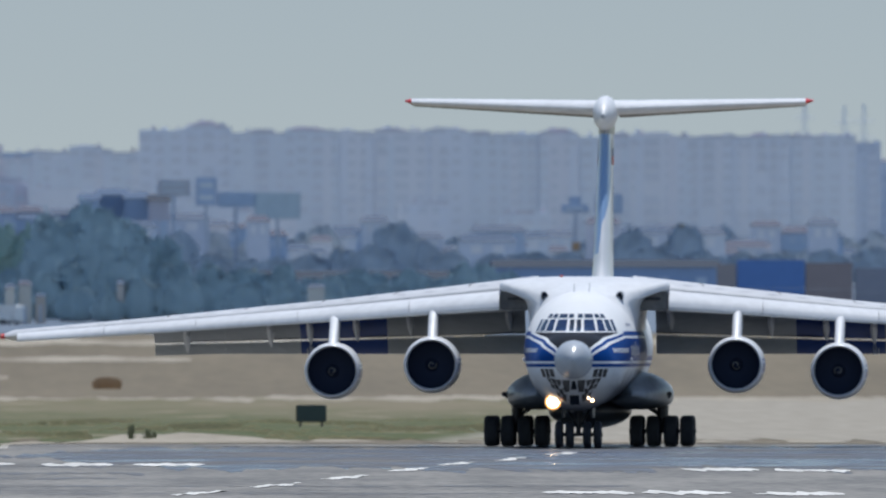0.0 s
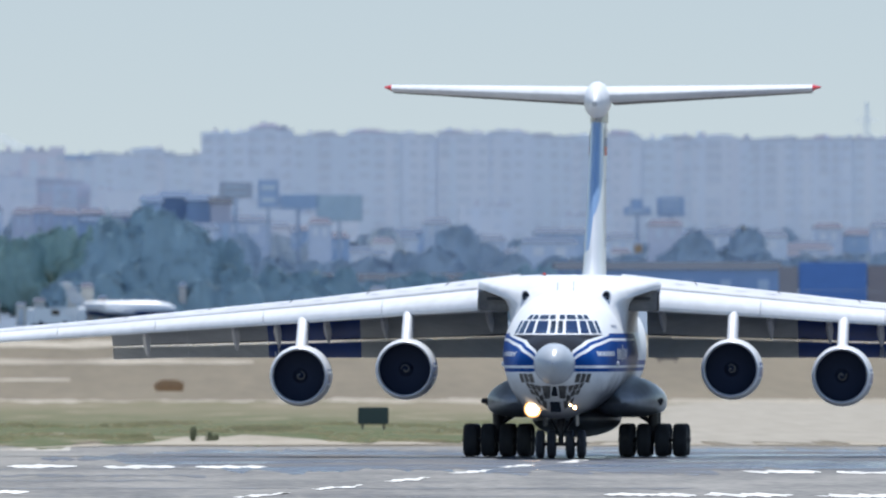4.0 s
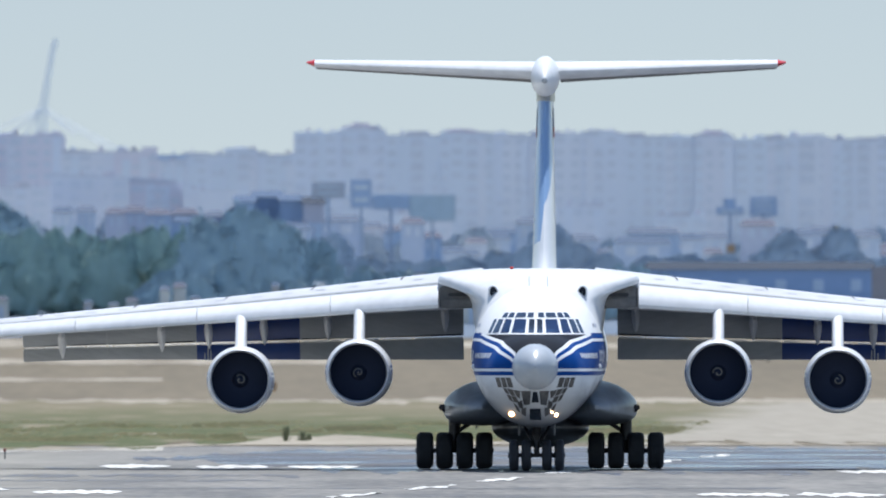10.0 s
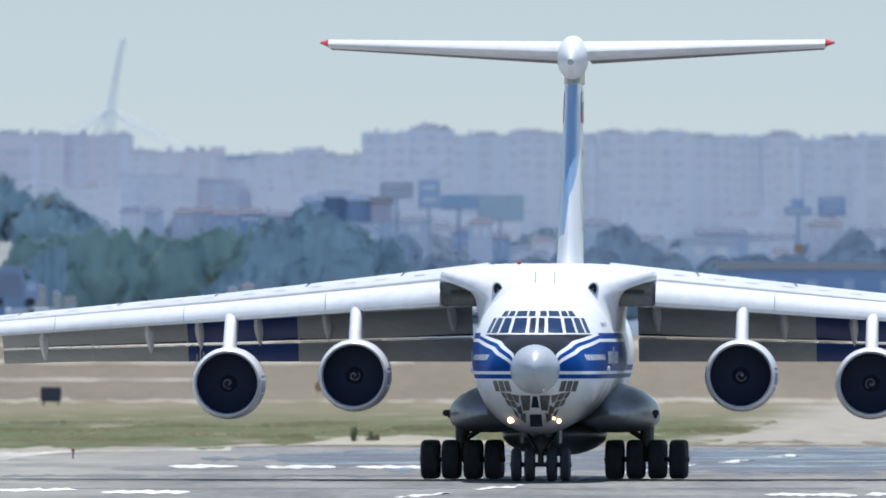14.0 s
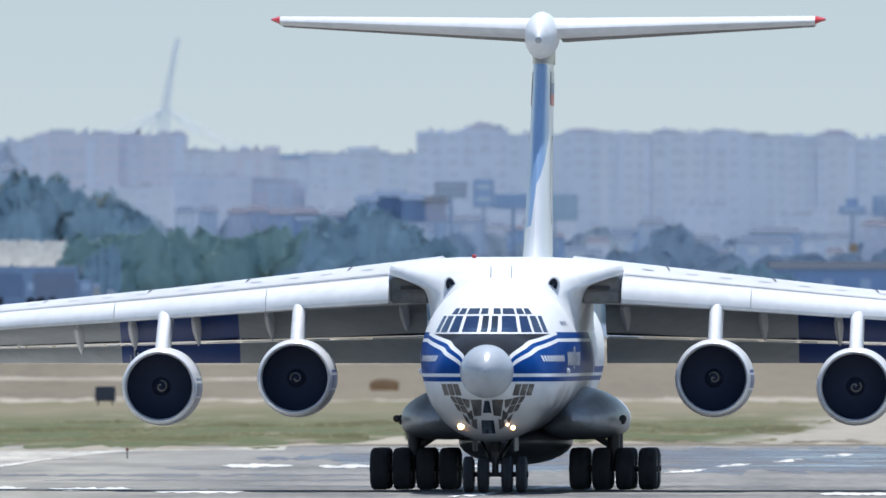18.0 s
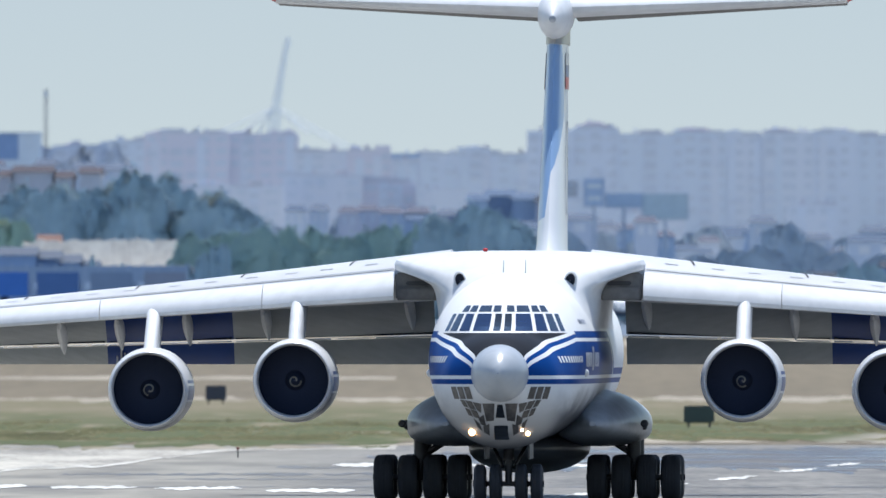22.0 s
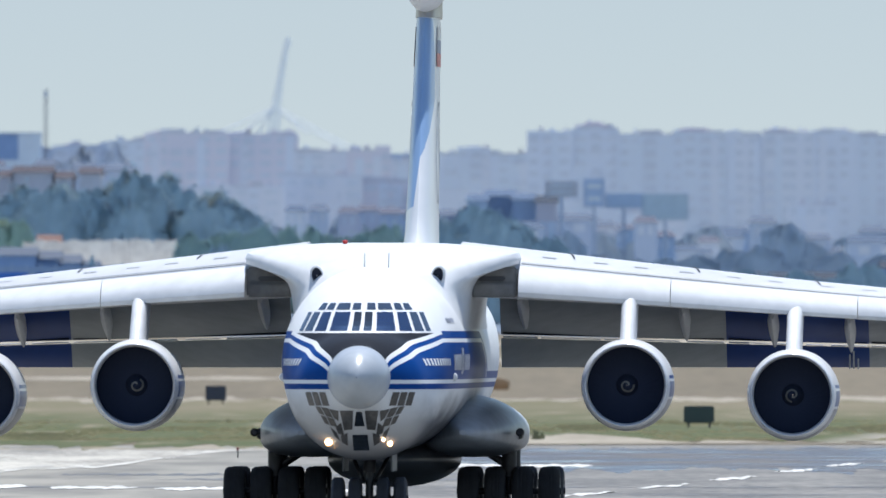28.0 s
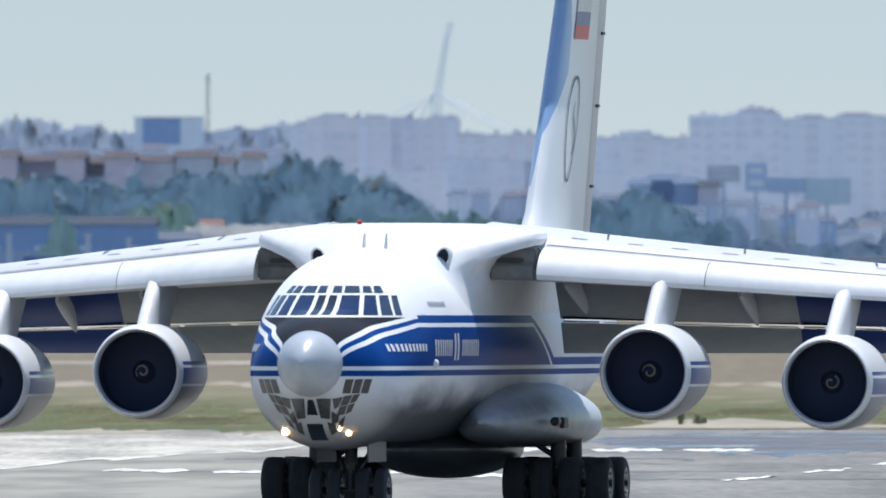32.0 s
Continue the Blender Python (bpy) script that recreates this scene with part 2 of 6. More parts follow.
# ---- the hazy sky low over the town ----
def sky_backdrop():
    m = bpy.data.materials.new("far_sky")
    m.use_nodes = True
    nt = m.node_tree
    nt.nodes.remove(nt.nodes["Principled BSDF"])
    em = nt.nodes.new("ShaderNodeEmission")
    co = nt.nodes.new("ShaderNodeTexCoord")
    sep = nt.nodes.new("ShaderNodeSeparateXYZ")
    ramp = nt.nodes.new("ShaderNodeValToRGB")
    nt.links.new(co.outputs["Object"], sep.inputs[0])
    nt.links.new(mathnode(nt, "MULTIPLY", sep.outputs[2], 1 / 700), ramp.inputs[0])
    e = ramp.color_ramp.elements
    e[0].position, e[0].color = 0.0, (0.38, 0.42, 0.415, 1)
    e[1].position, e[1].color = 1.0, (0.2, 0.25, 0.3, 1)
    mid = e.new(0.12)
    mid.color = (0.325, 0.378, 0.4, 1)
    nt.links.new(ramp.outputs[0], em.inputs[0])
    nt.links.new(em.outputs[0], nt.nodes["Material Output"].inputs[0])
    rings = []
    for z in (-30, 0, 40, 90, 150):
        rings.append([(4960 * math.sin(radians(a)), 4960 * math.cos(radians(a)), z) for a in range(-40, 41, 2)])
    return tagged(part("backdrop", loft(rings, closed=False), m), "plain hazy pale blue sky over the town", "sky", kind="structure")


# ---- the ground ----
GROUND_ROWS = ((-400, 0), (1780, 0), (1900, 0.6), (2300, 5.4), (3000, 12), (3600, 15), (4990, 18), (9000, 20))


def ground_z(y):
    for a, b in zip(GROUND_ROWS, GROUND_ROWS[1:]):
        if a[0] <= y <= b[0]:
            t = (y - a[0]) / (b[0] - a[0])
            return a[1] + (b[1] - a[1]) * t
    return GROUND_ROWS[-1][1]


FIELD = material("dry_field", (0.185, 0.157, 0.113), 0.95, size=8, spec=0.1, second=(0.142, 0.122, 0.09), streak=(1.5, 0.06, 1))


def verge_material():
    """Olive grass with straw patches, greener by the runway, turning to dusty gravel along the apron."""
    m = material("verge_grass", (0.147, 0.137, 0.082), 0.95, size=5, spec=0.1, second=(0.19, 0.163, 0.112), streak=(1, 0.07, 1))
    nt = m.node_tree
    b = nt.nodes["Principled BSDF"]
    out = b.inputs["Base Color"].links[0].from_socket
    co = nt.nodes.new("ShaderNodeTexCoord")
    sep = nt.nodes.new("ShaderNodeSeparateXYZ")
    nt.links.new(co.outputs["Object"], sep.inputs[0])

    def blotch(sx, sy, detail=4):
        mp, n = nt.nodes.new("ShaderNodeMapping"), nt.nodes.new("ShaderNodeTexNoise")
        mp.inputs["Scale"].default_value = (sx, sy, 1)
        n.inputs["Scale"].default_value, n.inputs["Detail"].default_value = 1, detail
        nt.links.new(co.outputs["Object"], mp.inputs[0])
        nt.links.new(mp.outputs[0], n.inputs["Vector"])
        return n.outputs[0]

    def soft(value, lo, hi):
        n = nt.nodes.new("ShaderNodeMapRange")
        n.interpolation_type = "SMOOTHSTEP"
        n.inputs[1].default_value, n.inputs[2].default_value = lo, hi
        nt.links.new(value, n.inputs[0])
        return n.outputs[0]

    n1, n2, n3 = blotch(0.16, 0.012), blotch(0.9, 0.03), blotch(0.25, 0.02, 6)
    # green towards the runway
    y = mathnode(nt, "ADD", sep.outputs[1], mathnode(nt, "MULTIPLY", mathnode(nt, "SUBTRACT", n1, 0.5), 420))
    green = mathnode(nt, "SUBTRACT", 1.0, soft(y, 1120, 1560))
    out = over(nt, mathnode(nt, "MULTIPLY", green, mathnode(nt, "MULTIPLY_ADD", n2, 0.6, 0.55)), out, (0.078, 0.095, 0.042))
    # straw streaks
    out = over(nt, mathnode(nt, "MULTIPLY", soft(n3, 0.55, 0.68), 0.7), out, (0.25, 0.21, 0.15))
    # dusty gravel by the apron
    x = mathnode(nt, "SUBTRACT", sep.outputs[0], mathnode(nt, "MULTIPLY_ADD", mathnode(nt, "SUBTRACT", sep.outputs[1], 1078), 0.033, 19.5))
    x = mathnode(nt, "ADD", x, mathnode(nt, "MULTIPLY", mathnode(nt, "SUBTRACT", n1, 0.5), 9))
    grav = nt.nodes.new("ShaderNodeMix")
    grav.data_type = "RGBA"
    nt.links.new(n2, grav.inputs[0])
    grav.inputs[6].default_value, grav.inputs[7].default_value = (0.22, 0.2, 0.165, 1), (0.36, 0.33, 0.275, 1)
    mx = nt.nodes.new("ShaderNodeMix")
    mx.data_type = "RGBA"
    nt.links.new(soft(x, -2.5, 3.5), mx.inputs[0])
    nt.links.new(out, mx.inputs[6])
    nt.links.new(grav.outputs[2], mx.inputs[7])
    nt.links.new(mx.outputs[2], b.inputs["Base Color"])
    return m


GRASS = verge_material()
SAND = material("sandy_strip", (0.37, 0.335, 0.27), 0.95, size=3, spec=0.1, second=(0.24, 0.21, 0.165), streak=(1, 0.15, 1))
TARMAC = material("worn_runway", (0.25, 0.24, 0.22), 0.75, size=3, spec=0.06, second=(0.145, 0.143, 0.138), streak=(1.6, 0.2, 1), soft=0.1)


def dusty_side(m, x0, x1, pale, dull):
    """Lays a pale dusty tone over a surface towards the side x1, broken up in streaks."""
    nt = m.node_tree
    b = nt.nodes["Principled BSDF"]
    out = b.inputs["Base Color"].links[0].from_socket
    co, sep = nt.nodes.new("ShaderNodeTexCoord"), nt.nodes.new("ShaderNodeSeparateXYZ")
    nt.links.new(co.outputs["Object"], sep.inputs[0])
    mp, n = nt.nodes.new("ShaderNodeMapping"), nt.nodes.new("ShaderNodeTexNoise")
    mp.inputs["Scale"].default_value = (0.3, 0.03, 1)
    n.inputs["Scale"].default_value, n.inputs["Detail"].default_value = 1, 5
    nt.links.new(co.outputs["Object"], mp.inputs[0])
    nt.links.new(mp.outputs[0], n.inputs["Vector"])
    x = mathnode(nt, "ADD", sep.outputs[0], mathnode(nt, "MULTIPLY", mathnode(nt, "SUBTRACT", n.outputs[0], 0.5), 14))
    r = nt.nodes.new("ShaderNodeMapRange")
    r.interpolation_type = "SMOOTHSTEP"
    r.inputs[1].default_value, r.inputs[2].default_value = x0, x1
    nt.links.new(x, r.inputs[0])
    ramp = nt.nodes.new("ShaderNodeValToRGB")
    ramp.color_ramp.elements[0].position, ramp.color_ramp.elements[1].position = 0.38, 0.6
    ramp.color_ramp.elements[0].color, ramp.color_ramp.elements[1].color = (*dull, 1), (*pale, 1)
    nt.links.new(n.outputs[0], ramp.inputs[0])
    mx = nt.nodes.new("ShaderNodeMix")
    mx.data_type = "RGBA"
    nt.links.new(r.outputs[0], mx.inputs[0])
    nt.links.new(out, mx.inputs[6])
    nt.links.new(ramp.outputs[0], mx.inputs[7])
    nt.links.new(mx.outputs[2], b.inputs["Base Color"])


dusty_side(TARMAC, 0, -9, (0.295, 0.28, 0.242), (0.195, 0.187, 0.168))
CONCRETE = material("pale_concrete", (0.5, 0.475, 0.415), 0.85, size=2, spec=0.05, second=(0.23, 0.22, 0.2), streak=(1.3, 0.13, 1), soft=0.1)
LINE = material("worn_white_line", (0.78, 0.77, 0.73), 0.7, size=0.7, second=(0.4, 0.39, 0.36), streak=(1, 0.12, 1), spec=0.2, soft=0.16)


bm = bmesh.new()
ys = [-400, 0, 600, 1200, 1780, 1800, 1850, 1900, 2000, 2100, 2200, 2300, 2600, 3000, 3300, 3600, 4200, 4990, 7000, 9000]
xs = [-3000, -1200, -500, -200, -80, -40, -20, 0, 20, 40, 80, 200, 500, 1200, 3000]
grid = [[bm.verts.new((x, y, ground_z(y))) for x in xs] for y in ys]
for a, b in zip(grid, grid[1:]):
    for i in range(len(xs) - 1):
        bm.faces.new((a[i], a[i + 1], b[i + 1], b[i]))
sky_backdrop()
tagged(part("ground", bm, FIELD), "dry brown airfield ground rising gently towards town", "ground", kind="structure")


STEPS = (0, 0.02, 0.06, 0.13, 0.26, 0.36, 0.46, 0.7, 0.93, 1)


def band(name, x0, x1, n, near, far, mat, z, label, category):
    """A strip across the view with uneven near and far edges."""
    bm = bmesh.new()
    prev = None
    for i in range(n + 1):
        x = x0 + (x1 - x0) * i / n
        a, b = near(x), far(x)
        cur = [bm.verts.new((x, y, ground_z(y) + z)) for y in [a + (b - a) * q for q in STEPS]]
        if prev:
            for k in range(len(STEPS) - 1):
                bm.faces.new((prev[k], cur[k], cur[k + 1], prev[k + 1]))
        prev = cur
    return tagged(part(name, bm, mat, smooth=False), label, category, kind="structure")


def wob(x, scale, amp, seed=0.0):
    return amp * noise.noise((x / scale, seed, 0.3)) + 0.5 * amp * noise.noise((x * 3.1 / scale, seed, 5.3))


def edge(x):
    """Distance of the runway's grass edge, nearer on the shoulder side."""
    t = min(1, max(0, (x + 8) / 10))
    return 968 + 48 * t * t * (3 - 2 * t)


band("grass_verge", -260, 260, 1300, lambda x: edge(x) + 16 + wob(x, 6, 26) + wob(x, 1.1, 55, 77), lambda x: 1700 + wob(x, 20, 60, 3), GRASS, 0.02, "dry green and straw-coloured grass verge beside the runway", "grass")
for d0, d1, x0, x1, sd in ((1928, 1946, -70, -4, 41), (2036, 2066, -80, 12, 42), (2150, 2200, -90, 60, 43)):
    band("pale_track", x0, x1, 120, lambda x: d0 + wob(x, 5, (d1 - d0) * 0.4, sd), lambda x: d1 + wob(x, 6, (d1 - d0) * 0.5, sd + 1), SAND, 0.04, "pale dirt track across the field", "track")
# haze is mixed into the scrub's bluish colour
SCRUB = material("far_scrub", (0.17, 0.205, 0.25), 0.95, size=30, spec=0.05, second=(0.135, 0.17, 0.22), streak=(1, 0.2, 1))
band("far_scrub", -600, 600, 300, lambda x: 2240 + wob(x, 10, 40, 13), lambda x: 5200, SCRUB, 0.05, "hazy blue-green scrub below the town", "scrub")
# mostly hidden pale ground, added to bounce sunlight onto the facades
TOWNBOUNCE = material("bounce_ground", (0.42, 0.4, 0.37), 0.95, size=30, spec=0.05, second=(0.36, 0.345, 0.32))
band("town_ground", -700, 700, 60, lambda x: 2900 + wob(x, 60, 40, 23), lambda x: 6500, TOWNBOUNCE, 0.09, "mostly hidden pale ground added to bounce light onto the apartment blocks", "ground")
band("pale_track", -260, 260, 900, lambda x: 1655 + wob(x, 14, 70, 7) + wob(x, 1.6, 70, 17), lambda x: 1735 + wob(x, 14, 40, 9) + wob(x, 1.2, 60, 19), SAND, 0.03, "pale dirt track behind the grass", "track")
band("runway", -260, 260, 60, lambda x: -300, lambda x: 1000 + wob(x, 30, 6, 2), TARMAC, 0.006, "worn grey asphalt runway with faded markings", "runway")
band("sandy_edge", -260, 260, 520, lambda x: edge(x) - 8 + wob(x, 14, 8, 4), lambda x: edge(x) - 4 + max(0, (14 if x < 0 else 2) + wob(x, 3, 30, 5) + wob(x, 1.0, 60, 6)) + 120 * math.exp(-((x - 5.5) / 3.6) ** 4) * (0.75 + 0.5 * noise.noise((x / 1.5, 4, 4))), SAND, 0.028, "sandy runway edge with sparse grass", "sand")
band("concrete_shoulder", -260, -2, 200, lambda x: min(960, max(740, 803 + 20 * (x + 15.3) + wob(x, 2.6, 42, 6))), lambda x: edge(x) + wob(x, 30, 6, 8), CONCRETE, 0.016, "pale worn concrete shoulder of the runway", "shoulder")
EDGE = material("worn_edge_paint", (0.62, 0.6, 0.55), 0.85, size=2, spec=0.05, second=(0.3, 0.29, 0.26), streak=(3, 0.3, 1))
band("edge_streak", -60, -5, 500, lambda x: min(955, max(740, 803 + 20 * (x + 15.3) + wob(x, 2.6, 42, 6)) + wob(x, 1.5, 9, 61)), lambda x: min(962, max(740, 803 + 20 * (x + 15.3) + wob(x, 2.6, 42, 6)) + max(1, 15 + wob(x, 0.7, 20, 70))), EDGE, 0.02, "pale worn streak along the concrete shoulder", "streak")


def mirage_asphalt():
    """Stands for a mirage: painted dark navy, polished in streaks that mirror things behind."""
    m = material("mirage_dark", (0.098, 0.104, 0.12), 0.3, size=10, spec=0.12, second=(0.066, 0.075, 0.098), streak=(0.5, 0.1, 1))
    nt = m.node_tree
    b = nt.nodes["Principled BSDF"]
    co = nt.nodes.new("ShaderNodeTexCoord")

    def streaks(sx, sy, detail):
        mp, n = nt.nodes.new("ShaderNodeMapping"), nt.nodes.new("ShaderNodeTexNoise")
        mp.inputs["Scale"].default_value = (sx, sy, 1)
        n.inputs["Scale"].default_value, n.inputs["Detail"].default_value = 1, detail
        nt.links.new(co.outputs["Object"], mp.inputs[0])
        nt.links.new(mp.outputs[0], n.inputs["Vector"])
        return n.outputs[0]

    broad, thin = streaks(0.06, 0.05, 4), streaks(0.3, 0.16, 5)
    both = mathnode(nt, "MULTIPLY_ADD", thin, 0.5, mathnode(nt, "MULTIPLY", broad, 0.5))
    gloss = nt.nodes.new("ShaderNodeMapRange")
    for i, v in enumerate((0.4, 0.55, 0.16, 0.6)):
        gloss.inputs[i + 1].default_value = v
    nt.links.new(both, gloss.inputs[0])
    nt.links.new(gloss.outputs[0], b.inputs["Roughness"])
    shine = nt.nodes.new("ShaderNodeMapRange")
    for i, v in enumerate((0.38, 0.56, 0.16, 0.0)):
        shine.inputs[i + 1].default_value = v
    nt.links.new(both, shine.inputs[0])
    nt.links.new(shine.outputs[0], b.inputs["Specular IOR Level"])
    worn = nt.nodes.new("ShaderNodeMapRange")
    worn.inputs[1].default_value, worn.inputs[2].default_value = 0.46, 0.66
    nt.links.new(both, worn.inputs[0])
    nt.links.new(over(nt, worn.outputs[0], nt.nodes[m["base"]].outputs[0], (0.19, 0.187, 0.18)), b.inputs["Base Color"])
    return m


PATCH = mirage_asphalt()


def patch_near(x):
    return 905 - 95 * min(1, max(0, (x + 3) / 9)) + wob(x, 3, 34, 11) + wob(x, 0.8, 26, 111)


band("mirage_patch", -3, 70, 420, patch_near, lambda x: max(patch_near(x) + 1, 905 + 72 * min(1, max(0, (x + 3) / 9)) + wob(x, 5, 20, 12) + wob(x, 0.9, 26, 112)), PATCH, 0.012, "dark glossy strip standing for a mirage on the runway", "patch")
# dark streaks across the runway
DARKSTREAK = material("dark_streak", (0.1, 0.1, 0.105), 0.55, size=3, spec=0.15, second=(0.15, 0.147, 0.14), streak=(0.6, 0.2, 1))
for d, x0, x1, deep, sd in ((792, -13, 3, 13, 301), (764, -9.5, 2, 8, 302), (835, -6, 8, 12, 303), (725, -14, 18, 4, 304), (862, 8, 26, 10, 305), (690, -6, 16, 4, 306)):
    band("dark_streak", x0, x1, 220, lambda x: d - deep * (0.5 + noise.noise((x / 2.0, sd, 0.1)) + 0.7 * noise.noise((x / 0.5, sd, 0.4))), lambda x: d + deep * max(-0.4, 0.2 + noise.noise((x / 1.7, sd, 2.1)) + 0.8 * noise.noise((x / 0.4, sd, 3.3))), DARKSTREAK, 0.0105 + 0.0002 * (sd % 7), "dark ragged streak across the runway", "streak")

# painted dashes: centre pixel column, distance, length across, depth along, slant
MARKS = []
for a, d in ((650, 845), (822, 842), (984, 842), (1960, 812), (2125, 805)):
    MARKS.append((a, d, 2.6, 21, 0))
for a, d in ((-30, 728), (165, 722), (350, 716), (548, 706), (1725, 694), (1900, 694), (2100, 690)):
    MARKS.append((a, d, 2.7, 16, 0))
for a, d in ((1070, 694), (1204, 728), (1325, 768), (1434, 812), (1519, 848), (1619, 880), (1700, 915)):
    MARKS.append((a, d, 1.6, 15, 1.3))
for i, (a, d, w, depth, lean) in enumerate(MARKS):
    bm = bmesh.new()
    x = east(a, d)
    n = 34
    lo, hi = [], []
    for k in range(n + 1):
        u = k / n
        px, tilt = x - w / 2 + w * u - lean / 2, lean * depth * 0.8 * (u - 0.5)
        half = depth / 2 * (min(1, 6 * u + 0.12, 6 * (1 - u) + 0.12)) ** 0.6
        lo.append(bm.verts.new((px, d + tilt - half * (0.75 + 0.9 * noise.noise((px * 3.1, i, 0.5))) + random.uniform(-1.4, 1.4), 0.022)))
        hi.append(bm.verts.new((px + lean * 0.2, d + tilt + half * (0.75 + 0.9 * noise.noise((px * 3.1, i, 7.5))) + random.uniform(-1.4, 1.4), 0.022)))
    for k in range(n):
        bm.faces.new((lo[k], lo[k + 1], hi[k + 1], hi[k]))
    tagged(part("runway_marking", bm, LINE, smooth=False), "worn white painted dash on the runway", "marking", "runway dashes", "structure")


# ---- the aircraft: x to its port side, y backwards, z up; y = station - 17 ----
plane = tagged(new("cargo_aircraft"), "white four-engined cargo jet with blue bands and a T-tail", "aircraft")
S0 = 17.0
# station, half width, bottom, top
HULL = ((1.1, 0.80, 2.86, 4.46), (1.6, 1.2, 2.32, 4.66), (2.2, 1.56, 1.95, 4.8), (3.0, 1.78, 1.7, 4.98), (3.8, 1.94, 1.58, 5.36),
        (4.6, 2.05, 1.54, 5.75), (5.6, 2.15, 1.56, 6.12), (7.0, 2.25, 1.64, 6.42), (9.0, 2.31, 1.7, 6.5), (12, 2.35, 1.7, 6.5), (30, 2.35, 1.72, 6.5),
        (34, 2.2, 2.5, 6.48), (38, 1.6, 3.9, 6.3), (42, 0.85, 5.1, 6.0), (44.8, 0.3, 5.55, 5.8))


def hull(X):
    w, lo, hi = lerp_rows(HULL, X)
    return w, (lo + hi) / 2, (hi - lo) / 2


def skin(x, z, lift=0.012):
    """The point of the nose's skin that shows at (x, z) from the front, lifted off it a little."""
    a, b = 1.1, 12.0
    for _ in range(40):
        m = (a + b) / 2
        w, c, h = hull(m)
        if (x / w) ** 2 + ((z - c) / h) ** 2 > 1:
            a = m
        else:
            b = m
    w, c, h = hull(a)
    n = Vector((x / w**2, -0.35, (z - c) / h**2)).normalized()
    return Vector((x, a - S0, z)) + n * lift


def skin_patch(name, corners, mat, parent, lift=0.012, label="", n=4):
    """A thin pane bent to the nose: corners (x, z) in order round it."""
    p = [Vector(c) for c in corners]
    bm = bmesh.new()
    g = []
    for i in range(n + 1):
        row = []
        for j in range(n + 1):
            q = p[0].lerp(p[1], j / n).lerp(p[3].lerp(p[2], j / n), i / n)
            row.append(bm.verts.new(skin(q.x, q.y, lift)))
        g.append(row)
    for i in range(n):
        for j in range(n):
            bm.faces.new((g[i][j], g[i][j + 1], g[i + 1][j + 1], g[i + 1][j]))
    r = bmesh.ops.extrude_face_region(bm, geom=bm.faces[:])
    for v in r["geom"]:
        if isinstance(v, bmesh.types.BMVert):
            v.co.y += 0.02
    return part(name, bm, mat, parent, label, smooth=False)


def build_fuselage():
    st = [1.1 + 0.1 * i for i in range(0, 60)] + [7.2 + 0.6 * i for i in range(40)] + [31.4 + 0.7 * i for i in range(20)]
    rings = []
    for X in st:
        w, c, h = hull(X)
        rings.append([(w * math.sin(2 * math.pi * i / 96), X - S0, c + h * math.cos(2 * math.pi * i / 96)) for i in range(96)])
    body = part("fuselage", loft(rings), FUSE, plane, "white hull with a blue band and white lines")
    prof = [(-0.16, 0.012), (-0.13, 0.11), (-0.05, 0.23), (0.1, 0.38), (0.3, 0.53), (0.56, 0.67), (0.82, 0.755), (1.1, 0.805), (1.3, 0.82)]
    r = part("radome", lathe(prof, 48), RADOME, plane, "pale grey blunt-pointed nose radome")
    r.location = (0, -S0, 3.66)
    return body


